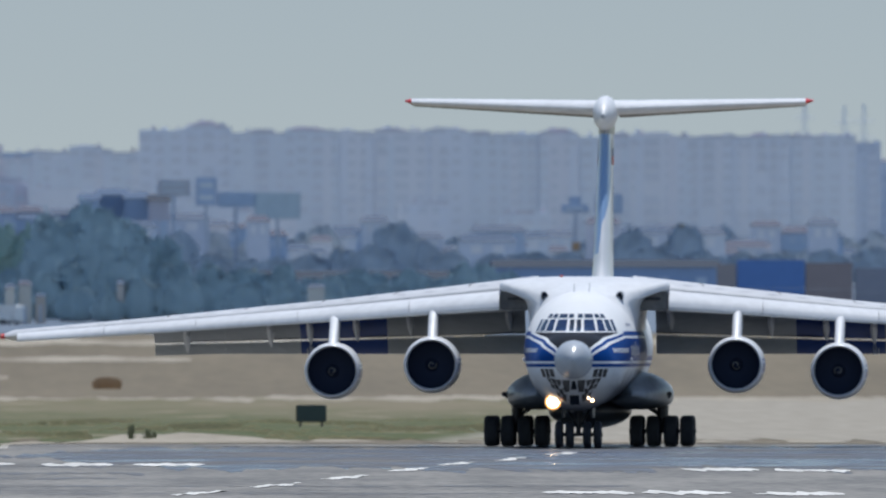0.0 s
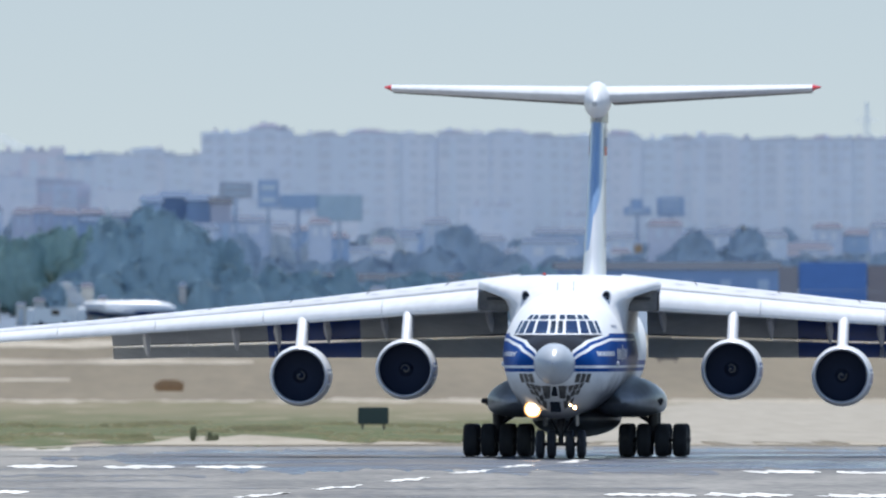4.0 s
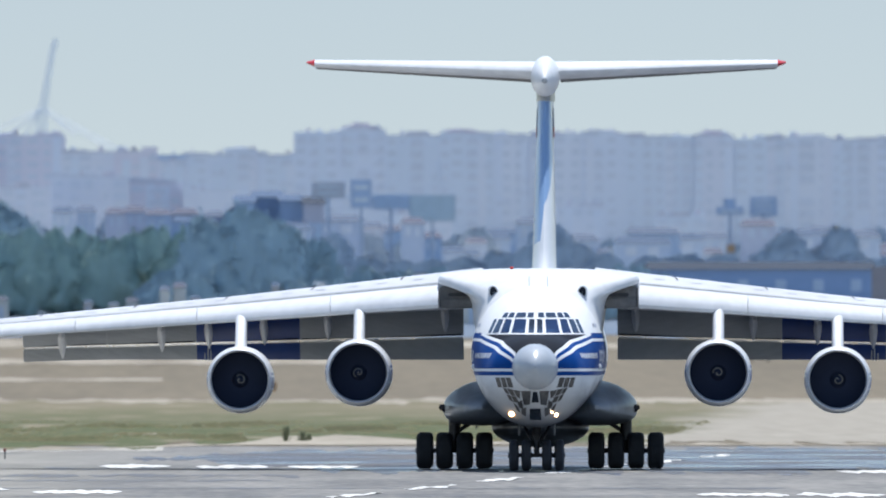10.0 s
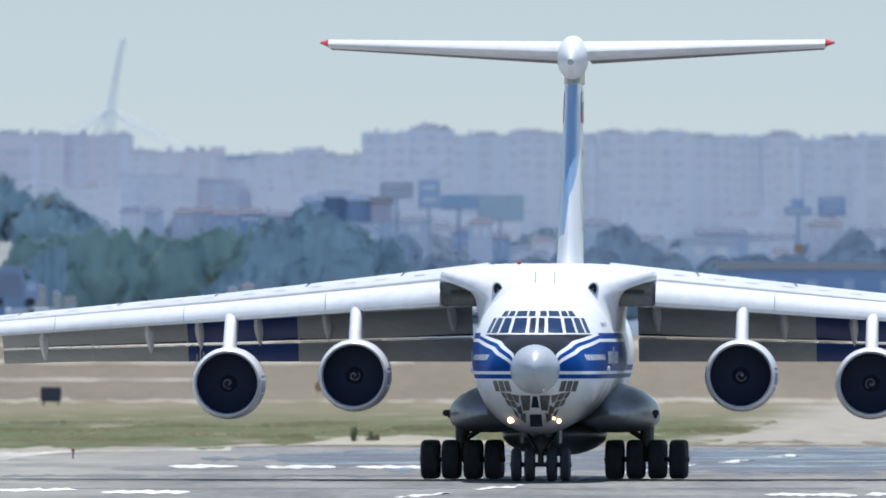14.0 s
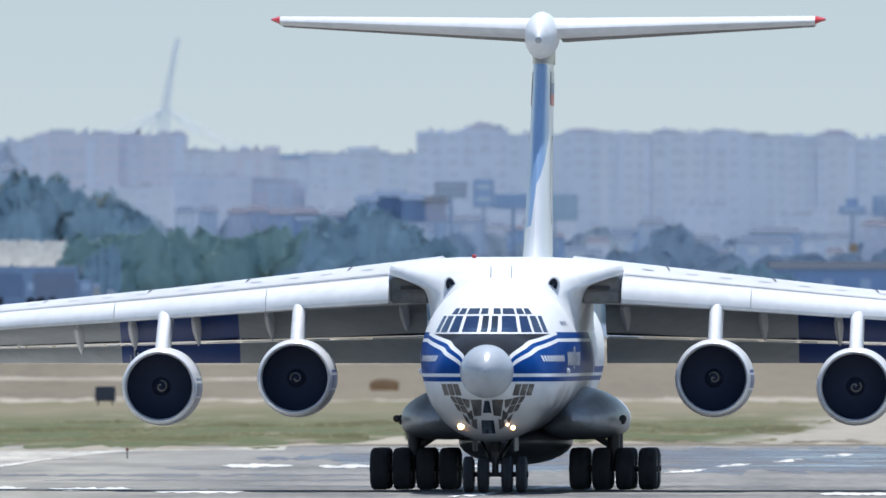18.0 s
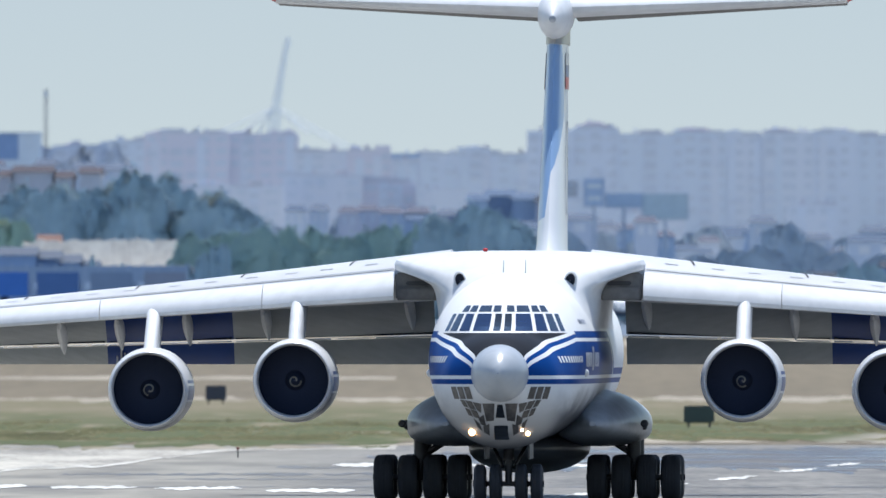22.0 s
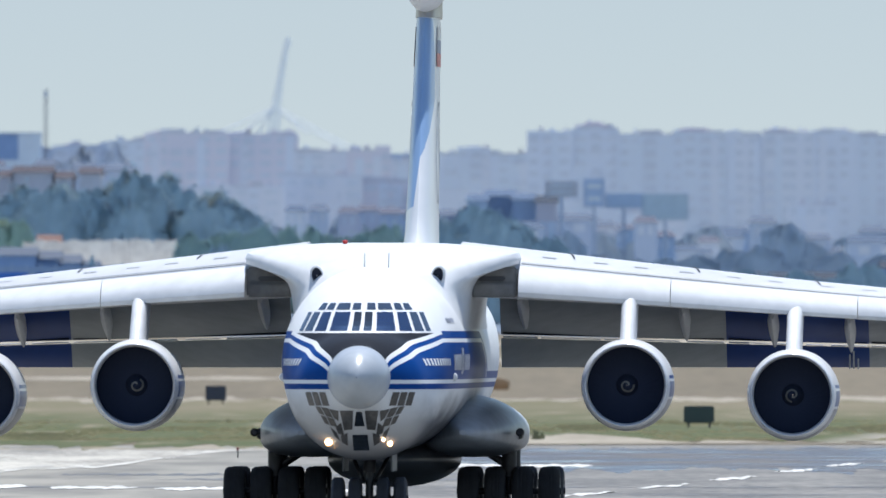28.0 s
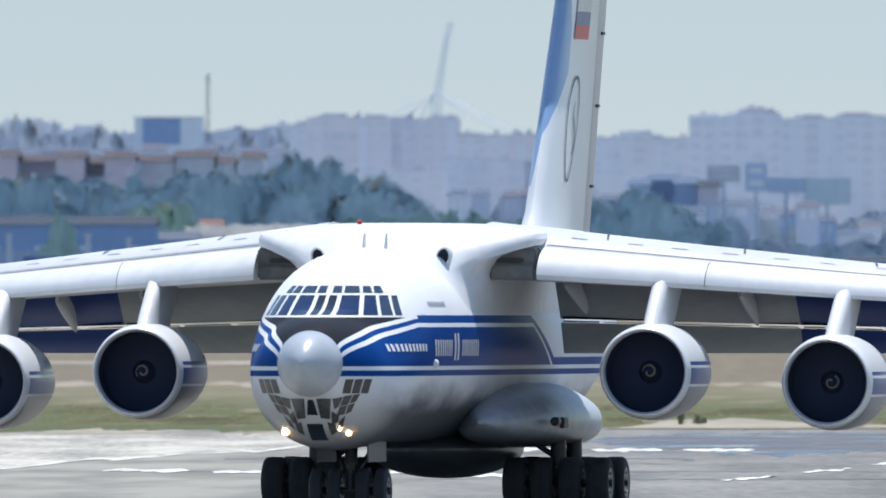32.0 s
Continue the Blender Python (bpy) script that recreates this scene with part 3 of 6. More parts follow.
def build_windows():
    # windscreen, lower row: x inner bottom, x outer bottom, x inner top, x outer top
    for s in (-1, 1):
        for a, b, c, d in ((0.05, 0.25, 0.04, 0.23), (0.37, 0.84, 0.33, 0.73), (0.94, 1.24, 0.83, 1.06), (1.31, 1.52, 1.13, 1.3), (1.57, 1.68, 1.36, 1.46)):
            tint = GLASSBLUE if a in (0.37, 0.94) else GLASS if a < 0.1 else GLASSPALE
            skin_patch("windscreen_pane", ((s * a, 4.84), (s * b, 4.84), (s * d, 5.32), (s * c, 5.32)), tint, plane)
        for a, b in ((0.08, 0.3), (0.36, 0.72), (0.78, 0.98), (1.02, 1.2)):
            skin_patch("eyebrow_pane", ((s * a, 5.38), (s * b, 5.38), (s * b * 0.9, 5.55), (s * a * 0.93, 5.55)), GLASSPALE, plane)
        # navigator's glazing under the radome
        for a, b in ((0.85, 1.02), (1.05, 1.21), (1.24, 1.39)):
            skin_patch("nose_pane", ((s * (a - 0.1), 2.95), (s * (b - 0.1), 2.95), (s * b, 3.29), (s * a, 3.29)), NOSEGLASS, plane)
        for q in (((0.2, 2.38), (0.38, 2.36), (0.46, 2.8), (0.17, 2.8)), ((0.54, 2.58), (0.63, 2.64), (0.74, 2.85), (0.53, 2.81)),
                  ((0.69, 2.66), (0.84, 2.7), (0.95, 2.9), (0.79, 2.87)), ((0.9, 2.72), (1.02, 2.76), (1.11, 2.92), (1.0, 2.91)),
                  ((0.58, 2.42), (0.73, 2.46), (0.81, 2.65), (0.66, 2.61)), ((0.78, 2.47), (0.89, 2.52), (0.98, 2.7), (0.86, 2.66)),
                  ((0.42, 2.2), (0.55, 2.26), (0.6, 2.4), (0.47, 2.5)), ((0.34, 1.95), (0.47, 2.03), (0.48, 2.18), (0.33, 2.24)),
                  ((0.53, 2.07), (0.65, 2.18), (0.74, 2.4), (0.6, 2.27))):
            mx, mz = sum(p[0] for p in q) / 4, sum(p[1] for p in q) / 4
            skin_patch("nose_pane", [(s * (mx + (x - mx) * 1.17), mz + (z - mz) * 1.14) for x, z in q], NOSEGLASS, plane)
    skin_patch("nose_pane", ((-0.13, 2.43), (0.13, 2.43), (0.07, 2.8), (-0.07, 2.8)), GLASS, plane)
    skin_patch("nose_pane", ((-0.2, 1.81), (0.2, 1.81), (0.19, 2.21), (-0.19, 2.21)), GLASS, plane)


def airfoil(n=14, t=0.12):
    """Upper then lower side, (along, up), chord 1."""
    xs = [(1 - math.cos(math.pi * i / n)) / 2 for i in range(n + 1)]
    th = lambda x: 5 * t * (0.2969 * math.sqrt(x) - 0.126 * x - 0.3516 * x**2 + 0.2843 * x**3 - 0.1015 * x**4)
    cam = lambda x: 0.02 * 4 * x * (1 - x)
    up = [(x, cam(x) + th(x)) for x in xs]
    lo = [(x, cam(x) - th(x)) for x in xs[-2:0:-1]]
    return up + lo


# half span, leading edge station, chord, height of the chord line at the leading edge
WING = ((2.0, 13.6, 9.2, 6.42), (6.4, 16.0, 7.4, 6.06), (10.6, 18.2, 6.1, 5.7), (18.9, 22.5, 4.3, 5.05), (25.0, 25.7, 3.0, 4.62))


def wing_at(y):
    k = [r[0] for r in WING]
    y = min(max(y, k[0]), k[-1])
    i = min(max(j for j in range(len(k)) if k[j] <= y), len(k) - 2)
    t = (y - k[i]) / (k[i + 1] - k[i])
    return [WING[i][j] + (WING[i + 1][j] - WING[i][j]) * t for j in (1, 2, 3)]


def wing_ring(s, y, t=0.155):
    X, c, z = wing_at(y)
    return [(s * y, X - S0 + c * a, z + c * (b - 0.045 * a)) for a, b in airfoil(14, t)]


SLAT = ((-0.115, -0.066), (-0.122, -0.052), (-0.115, -0.034), (-0.095, -0.014), (-0.065, 0.004), (-0.028, 0.017), (0.012, 0.027), (0.012, 0.02), (-0.03, 0.004), (-0.07, -0.015), (-0.09, -0.038), (-0.1, -0.068))


def build_wing(s):
    ys = [2.0, 3, 4, 5, 6.4, 8, 9.5, 10.6, 12.5, 15, 17, 18.9, 21, 23, 24.6, 25.0]
    part("wing", loft([wing_ring(s, y, 0.155 if y < 24.9 else 0.07) for y in ys]), WINGPAINT, plane, "pale grey swept wing with drooping tips")
    # slats: five spans
    for a, b in ((3.55, 7.4), (7.42, 12.2), (12.22, 16.6), (16.62, 20.6), (20.62, 24.4)):
        rings = []
        for k in range(5):
            y = a + (b - a) * k / 4
            X, c, z = wing_at(y)
            q = c ** 0.8 * 9.0 ** 0.2
            rings.append([(s * y, X - S0 + q * u, z + q * v) for u, v in SLAT])
        part("slat", loft(rings), PAINT, plane)
    # grey strip on the skin stands for the shaded slot behind the slats
    bm = bmesh.new()
    prev = None
    for k in range(22):
        y = 3.6 + 20.8 * k / 21
        X, c, z = wing_at(y)
        cur = []
        for a in (0.026, 0.032):
            b = 0.02 * 4 * a * (1 - a) + 5 * 0.155 * (0.2969 * math.sqrt(a) - 0.126 * a - 0.3516 * a**2)
            cur.append(bm.verts.new((s * y, X - S0 + c * a, z + c * (b - 0.045 * a) + 0.015)))
        if prev:
            bm.faces.new((prev[0], cur[0], cur[1], prev[1]))
        prev = cur
    part("slat_slot_shade", bm, SILVER, plane, smooth=False)
    # flaps: main and rear element, grey with one navy stretch
    worn = random.Random(7 + s)
    for a, b, mat in ((2.75, 8.63, FLAPGREY), (8.632, 12.36, FLAPNAVY), (12.362, 15.6, FLAPGREY), (15.605, 18.65, FLAPGREY)):
        for el in (0, 1):
            rings = []
            for k in range(4):
                y = a + (b - a) * k / 3
                X, c, z = wing_at(y)
                zt = z - 0.045 * c - 0.08
                z0, zm, z1 = zt, zt - (zt - 3.88) * 0.62, 3.88 if y < 16 else 3.88 - (y - 16) * 0.03
                Y0 = X + c * 0.8 - S0
                if el == 0:
                    p, q = Vector((0, Y0, z0)), Vector((0, Y0 + 1.0, zm + 0.1))
                else:
                    p, q = Vector((0, Y0 + 1.04, zm + 0.02)), Vector((0, Y0 + 1.5, z1))
                d = (q - p)
                nrm = Vector((0, d.z, -d.y)).normalized()
                if nrm.z < 0:
                    nrm = -nrm
                L = d.length
                ring = []
                for u, v in ((0, 0.0), (0.08, 0.07), (0.3, 0.1), (0.7, 0.07), (1, 0.01), (0.97, -0.01), (0.5, -0.03), (0.06, -0.04)):
                    o = p + d * u + nrm * v * L
                    ring.append((s * y, o.y, o.z))
                rings.append(ring)
            part("flap", loft(rings), mat, plane, "navy flap panel" if mat is FLAPNAVY else "grey flap panel")
            if el == 1:
                # white strips added for the sunlit line in the slot between the two elements
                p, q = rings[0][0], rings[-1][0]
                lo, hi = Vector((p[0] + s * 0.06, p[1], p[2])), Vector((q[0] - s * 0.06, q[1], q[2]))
                # dark tube stands for the shade in the slot
                part("slot_shade_tube", tube(lo + Vector((0, -0.12, 0.125)), hi + Vector((0, -0.12, 0.125)), 0.025, n=8), DARK, plane)
                at = 0.0
                while at < 1:
                    to = min(1, at + worn.uniform(0.1, 0.34))
                    part("sunlit_slot_strip", tube(lo.lerp(hi, at) + Vector((0, 0, 0.032)), lo.lerp(hi, to) + Vector((0, 0, 0.032)), worn.uniform(0.012, 0.027), n=8), PAINT, plane)
                    at = to + worn.uniform(0.01, 0.05)
    # bright bracket blades beside the outer pylon
    X, c, z = wing_at(11.95)
    for du, top in ((-0.1, 4.22), (0.0, 4.42), (0.12, 4.12)):
        y0 = X + c * 0.8 - S0 + 1.0
        bm = loft([[(s * (11.95 + du) + k, y0 + yy, zz) for yy, zz in ((0.0, 3.84), (0.25, 3.84), (0.2, top), (0.12, top))] for k in (-0.02, 0.02)])
        part("flap_bracket", bm, PAINT, plane, "thin white bracket blade", smooth=False)
    # flap track fairings
    for y in (3.4, 7.6, 9.9, 11.9, 13.6, 17.2):
        X, c, z = wing_at(y)
        Y0 = X + c * 0.5 - S0
        rings = []
        for k in range(9):
            t = k / 8
            r = 0.19 * math.sin(math.pi * (0.06 + 0.9 * t)) ** 0.7
            yy, zz = Y0 + t * c * 0.42, z - 0.05 * c - 0.22 - 0.75 * t * t
            rings.append([(s * y + r * 0.8 * math.cos(2 * math.pi * i / 12), yy, zz + r * 1.5 * math.sin(2 * math.pi * i / 12)) for i in range(12)])
        part("flap_track_fairing", loft(rings), PAINT, plane)
    # red tip light fairing
    X, c, z = wing_at(25.0)
    bm = lathe(((0, 0.02), (0.1, 0.1), (0.35, 0.13), (0.9, 0.1), (1.3, 0.02)), 12, caps=True)
    tip = part("wingtip_light", bm, RED, plane, "red wingtip fairing")
    tip.location = (s * 25.05, X - S0 - 0.1, z)
    # upper skin panel joints
    for y in (5.0, 8.2, 11.3, 14.6, 18.0):
        X, c, z = wing_at(y)
        bm = bmesh.new()
        pts = [(a, b) for a, b in airfoil(14, 0.155) if b > 0][2:9]
        lo = []
        for a, b in pts:
            X, c, z = wing_at(y - a)
            lo.append(bm.verts.new((s * (y - a), X - S0 + c * a, z + c * (b - 0.045 * a) + 0.016)))
        hi = [bm.verts.new((v.co.x + s * 0.05, v.co.y, v.co.z)) for v in lo]
        for k in range(len(lo) - 1):
            bm.faces.new((lo[k], hi[k], hi[k + 1], lo[k + 1]))
        part("spoiler_joint", bm, GUNMETAL, plane, smooth=False)
    # small access panels along the front spar
    for k in range(16):
        y = 4.1 + 1.18 * k + 0.4 * noise.noise((k * 1.7, 2, 0))
        X, c, z = wing_at(y)
        bm = bmesh.new()
        row = []
        for a in (0.088, 0.096):
            b = 0.02 * 4 * a * (1 - a) + 5 * 0.155 * (0.2969 * math.sqrt(a) - 0.126 * a - 0.3516 * a**2)
            row.append([bm.verts.new((s * (y + u), wing_at(y + u)[0] - S0 + wing_at(y + u)[1] * a, wing_at(y + u)[2] + wing_at(y + u)[1] * (b - 0.045 * a) + 0.012)) for u in (0, 0.36)])
        bm.faces.new((row[0][0], row[0][1], row[1][1], row[1][0]))
        part("access_panel", bm, FLAPGREY if k % 3 else SILVER, plane, smooth=False)


FAIR_FULL = ((0, 7.13), (0.8, 7.13), (1.5, 7.12), (2.1, 7.08), (2.7, 7.02), (3.2, 6.96), (3.5, 6.88), (3.57, 6.74), (3.52, 6.58), (3.2, 6.52), (2.85, 6.46), (2.58, 6.3), (2.42, 6.05), (2.34, 5.7), (2.28, 5.3), (2.2, 4.8))


def fairing_ring(X, n=33):
    """Half outline of the wing centre: from the hull's own round to the broad flat top."""
    if X < 14.3:
        t = max(0.0, (X - 10.4) / 3.9)
    elif X < 22.5:
        t = 1.0
    else:
        t = max(0.0, 1 - (X - 22.5) / 6.5)
    t = t * t * (3 - 2 * t)
    w, c, h = hull(X)
    out = []
    for k in range(n):
        u = k / (n - 1) * (len(FAIR_FULL) - 1)
        i = min(int(u), len(FAIR_FULL) - 2)
        a, b = FAIR_FULL[i], FAIR_FULL[i + 1]
        fx, fz = a[0] + (b[0] - a[0]) * (u - i), a[1] + (b[1] - a[1]) * (u - i)
        ang = k / (n - 1) * math.radians(74)
        hx, hz = (w - 0.03) * math.sin(ang), c + (h - 0.03) * math.cos(ang)
        q = t ** (0.75 + 0.5 * k / n)
        out.append((hx + (fx - hx) * q, hz + (fz - hz) * q))
    return out


def build_centre():
    rings = []
    for k in range(76):
        X = 10.3 + 18.8 * k / 75
        half = fairing_ring(X)
        ring = [(x, X - S0, z) for x, z in half] + [(-x, X - S0, z) for x, z in half[:0:-1]]
        rings.append(ring)
    part("wing_centre_fairing", loft(rings), PAINT, plane)
    def fairing_front(x, z):
        for k in range(200):
            X = 10.4 + 0.025 * k
            half = fairing_ring(X)
            for p, q in zip(half, half[1:]):
                if p[0] <= x <= q[0] and p[1] + (q[1] - p[1]) * (x - p[0]) / max(q[0] - p[0], 1e-6) >= z:
                    return X
        return 12.4
    for s in (-1, 1):
        # solid grey block stands for the shaded open well beside the slat's inner end
        bm = box(min(s * 2.3, s * 3.5), max(s * 2.3, s * 3.5), -3.3, -2.0, 5.72, 6.5, bevel=0.05)
        part("slat_well", bm, WELL, plane, "grey block standing for the shaded wing root recess")
        # raised dark strip for the slot's shade
        bm = box(min(s * 2.5, s * 3.2), max(s * 2.5, s * 3.2), -3.34, -3.3, 6.14, 6.26, bevel=0.03)
        part("well_slot", bm, GUNMETAL, plane)
        bm = box(min(s * 2.35, s * 3.48), max(s * 2.35, s * 3.48), -3.45, -3.31, 5.72, 6.08, bevel=0.05)
        part("well_rib", bm, WELL, plane)
        # round air intake
        rim = part("air_intake", lathe(((0, 0.17), (-0.05, 0.2), (-0.02, 0.235), (0.35, 0.25)), 24), PAINT, plane)
        rim.matrix_basis = Matrix.Translation((s * 1.56, fairing_front(1.56, 6.27) - S0 - 0.08, 6.27)) @ pose(0, 0, 0, 0, s * 12, 0) @ Matrix.Diagonal((0.75, 1, 1.15, 1))
        # flat dark disc puts the duct's inner shade into its colour
        hole = part("duct", lathe(((0.0, 0.2), (0.01, 0.02)), 24), DARK, rim)
        hole.location = (0, -0.01, 0)
    beacon = part("beacon", lathe(((0, 0.02), (0.03, 0.06), (0.1, 0.075), (0.12, 0.02)), 12), RED, plane, "red beacon lamp")
    beacon.matrix_basis = pose(-0.95, -3.2, 7.08, 90, 0, 0)
    for x, y in ((0.35, -7.2), (-0.3, -6.6)):
        w, c, h = hull(y + S0)
        bm = loft([[(x - 0.015, y, c + h - 0.05), (x + 0.015, y, c + h - 0.05), (x + 0.015, y + 0.4, c + h - 0.05), (x - 0.015, y + 0.4, c + h - 0.05)],
                   [(x - 0.01, y + 0.25, c + h + 0.35), (x + 0.01, y + 0.25, c + h + 0.35), (x + 0.01, y + 0.42, c + h + 0.35), (x - 0.01, y + 0.42, c + h + 0.35)]])
        part("blade_antenna", bm, SILVER, plane)


NAC = ((-6.36, 12.6, 3.44), (6.36, 12.6, 3.44), (-10.6, 14.6, 3.18), (10.6, 14.6, 3.18))
FANS = []
SPIRAL = material("spiral_paint", (0.28, 0.275, 0.255), 0.6)


def build_engines():
    outer = [(0.008, 1.066), (0.04, 1.092), (0.12, 1.118), (0.3, 1.145), (0.6, 1.172), (1.2, 1.195), (2.2, 1.195), (3.2, 1.15), (4.2, 1.04), (4.8, 0.95), (4.8, 0.9), (4.2, 0.88)]
    lip = [(0.3, 0.99), (0.15, 0.995), (0.06, 1.01), (0.015, 1.032), (0.0, 1.05), (0.008, 1.064)]
    duct = [(0.26, 0.988), (0.7, 0.998), (1.5, 1.01)]
    core = [(4.0, 0.86), (4.8, 0.7), (5.6, 0.5), (5.6, 0.42), (5.0, 0.4)]
    meshes = None
    for x, X, z in NAC:
        m = pose(x, X - S0, z)
        if meshes is None:
            shell = part("nacelle", lathe(outer, 56), NACELLE, plane, "white nacelle with blue bands")
            lp = part("inlet_lip", lathe(lip, 56), LIP, shell, "bare metal inlet lip")
            dc = part("inlet_duct", lathe(duct, 56), FANDARK, shell)
            co = part("exhaust_cone", lathe(core, 40), GUNMETAL, shell)
            meshes = (shell, lp, dc, co)
            shell.matrix_basis = m
        else:
            sh = same(meshes[0], "nacelle", m, plane)
            sh["label"] = "white nacelle with blue bands"
            for q, nm in zip(meshes[1:], ("inlet_lip", "inlet_duct", "exhaust_cone")):
                same(q, nm, Matrix(), sh)
        # fan
        blades = []
        for k in range(32):
            a = 2 * math.pi * k / 32
            rings = []
            for r, tw in ((0.28, 0.2), (0.6, 0.26), (0.995, 0.3)):
                wd = 0.1 + 0.06 * r
                c, sn = math.cos(a), math.sin(a)
                for_ = []
                for u, v in ((-1, -1), (1, -1), (1, 1), (-1, 1)):
                    tt = u * wd * math.cos(tw) + v * 0.006
                    yy = u * wd * math.sin(tw)
                    for_.append((r * c - tt * sn, yy, r * sn + tt * c))
                rings.append(for_)
            blades.append(rings)
        fan = part("fan", lathe(((0.1, 1.0), (0.14, 0.02)), 40), FANBACK, plane, "dark fan with a spiral on its spinner")
        for k, rings in enumerate(blades):
            if k == 0:
                blade = part("blade", loft(rings), FANDARK, fan)
            else:
                same(blade, "blade", Matrix.Rotation(-2 * math.pi * k / 32, 4, "Y"), fan)
        part("spinner", lathe(((-0.34, 0.012), (-0.3, 0.07), (-0.2, 0.15), (-0.08, 0.22), (0.06, 0.285)), 28), FANDARK, fan)
        bm = bmesh.new()
        pr = ((-0.34, 0.012), (-0.3, 0.07), (-0.2, 0.15), (-0.08, 0.22), (0.06, 0.285))
        rows = []
        for k in range(29):
            t = k / 28
            r0 = 0.045 + 0.135 * min(1, t * 1.15)
            a = 2 * math.pi * 1.05 * t
            pair = []
            for rr in (r0 - 0.026, r0 + 0.026):
                yy = np.interp(rr, [p[1] for p in pr], [p[0] for p in pr])
                pair.append(bm.verts.new((rr * math.cos(a), float(yy) - 0.012, rr * math.sin(a))))
            rows.append(pair)
        for p, q in zip(rows, rows[1:]):
            bm.faces.new((p[0], p[1], q[1], q[0]))
        part("spiral_mark", bm, SPIRAL, fan, "pale spiral mark", smooth=False)
        FANS.append((fan, x, X - S0 + 1.15, z))
        # pylon from the nacelle's top up under the wing
        s = 1 if x > 0 else -1
        Xw, c, zw = wing_at(abs(x))
        rings = []
        for k in range(7):
            t = k / 6
            zz = z + 1.06 + (zw + 0.02 - z - 1.06) * t
            y0 = X - S0 + 0.75 + (Xw - 0.25 - X - 0.75) * t ** 1.15
            y1 = X - S0 + 4.4 + (Xw + c * 0.45 - X - 4.4) * t
            ring = []
            for i in range(20):
                a = 2 * math.pi * i / 20
                u = (1 - math.cos(a)) / 2
                wd = 0.235 * (math.sin(a)) * (1.0 if u < 0.3 else 0.9)
                ring.append((x + wd, y0 + (y1 - y0) * u ** 1.6, zz))
            rings.append(ring)
        part("pylon", loft(rings), PAINT, plane, "white engine pylon")


def build_tail():
    # fin
    def fin_ring(z):
        t = (z - 6.2) / (14.2 - 6.2)
        X0, c, th = 33.4 + 6.4 * t, 9.9 - 2.6 * t, (0.094 - 0.018 * t)
        if t < 0.16:
            X0 -= 2.6 * (1 - t / 0.16) ** 2
            c += 2.6 * (1 - t / 0.16) ** 2
        return [(c * b, X0 - S0 + c * a, z) for a, b in [(a, b - 0.02 * 4 * a * (1 - a)) for a, b in airfoil(14, th)]]
    zs = [6.2, 6.4, 6.7, 7.0, 7.5] + [8 + 0.5 * k for k in range(13)]
    m = material("fin_livery", WHITE, 0.3, vary=0.06, size=3)
    nt = m.node_tree
    sep = nt.nodes.new("ShaderNodeSeparateXYZ")
    co = nt.nodes.new("ShaderNodeTexCoord")
    nt.links.new(co.outputs["Object"], sep.inputs[0])
    lead = mathnode(nt, "MULTIPLY_ADD", sep.outputs[2], 6.4 / 8.0, 33.4 - S0 - 6.2 * 6.4 / 8.0)
    back = mathnode(nt, "SUBTRACT", sep.outputs[1], lead)
    chord = mathnode(nt, "MULTIPLY_ADD", sep.outputs[2], -2.6 / 8.0, 9.9 + 6.2 * 2.6 / 8.0)
    # blue swoop: it wraps the leading edge and runs out in a point on one flank
    part_way = mathnode(nt, "DIVIDE", back, chord)
    mean = mathnode(nt, "MULTIPLY", mathnode(nt, "MULTIPLY", mathnode(nt, "SUBTRACT", part_way, mathnode(nt, "MULTIPLY", part_way, part_way)), -0.08), chord)
    flank = mathnode(nt, "SIGN", mathnode(nt, "SUBTRACT", sep.outputs[0], mean))
    along = mathnode(nt, "MULTIPLY", flank, back)
    lim = nt.nodes.new("ShaderNodeFloatCurve")
    nt.links.new(mathnode(nt, "MULTIPLY_ADD", sep.outputs[2], 1 / 6, -8.0 / 6), lim.inputs["Value"])
    pts = lim.mapping.curves[0].points
    lim.mapping.use_clip = False
    rows = ((0.0, -1.6), (0.03, -0.12), (0.25, 0.0), (0.31, 0.15), (0.52, 1.15), (0.7, 1.0), (0.88, 0.55), (0.9, -1.6))
    for i, (u, v) in enumerate(rows):
        if i < 2:
            pts[i].location = (u, v) if i == 0 else rows[-1]
    for u, v in rows[1:-1]:
        pts.new(u, v)
    for p in pts:
        p.handle_type = "VECTOR"
    lim.mapping.update()
    k = mathnode(nt, "MULTIPLY", mathnode(nt, "LESS_THAN", along, lim.outputs[0]), mathnode(nt, "GREATER_THAN", along, -1.5))
    k = mathnode(nt, "MULTIPLY", k, mathnode(nt, "MULTIPLY", mathnode(nt, "LESS_THAN", sep.outputs[2], 13.38), mathnode(nt, "GREATER_THAN", sep.outputs[2], 8.0)))
    rud = mathnode(nt, "GREATER_THAN", back, mathnode(nt, "MULTIPLY", chord, 0.73))
    col = over(nt, mathnode(nt, "MULTIPLY", rud, 0.85), nt.nodes[m["base"]].outputs[0], (0.33, 0.345, 0.37))
    col = over(nt, k, col, (0.24, 0.37, 0.58))
    nt.links.new(col, nt.nodes["Principled BSDF"].inputs["Base Color"])
    part("fin", loft([fin_ring(z) for z in zs]), m, plane, "white fin with a pale blue swoop on its leading edge")
    # rudder joint, flag and plain looped emblem on each side
    for s in (-1, 1):
        def on_fin(u, z, lift=0.02):
            t = (z - 6.2) / 8.0
            X0, c, th = 33.4 + 6.4 * t, 9.9 - 2.6 * t, 0.094 - 0.018 * t
            x = u / c
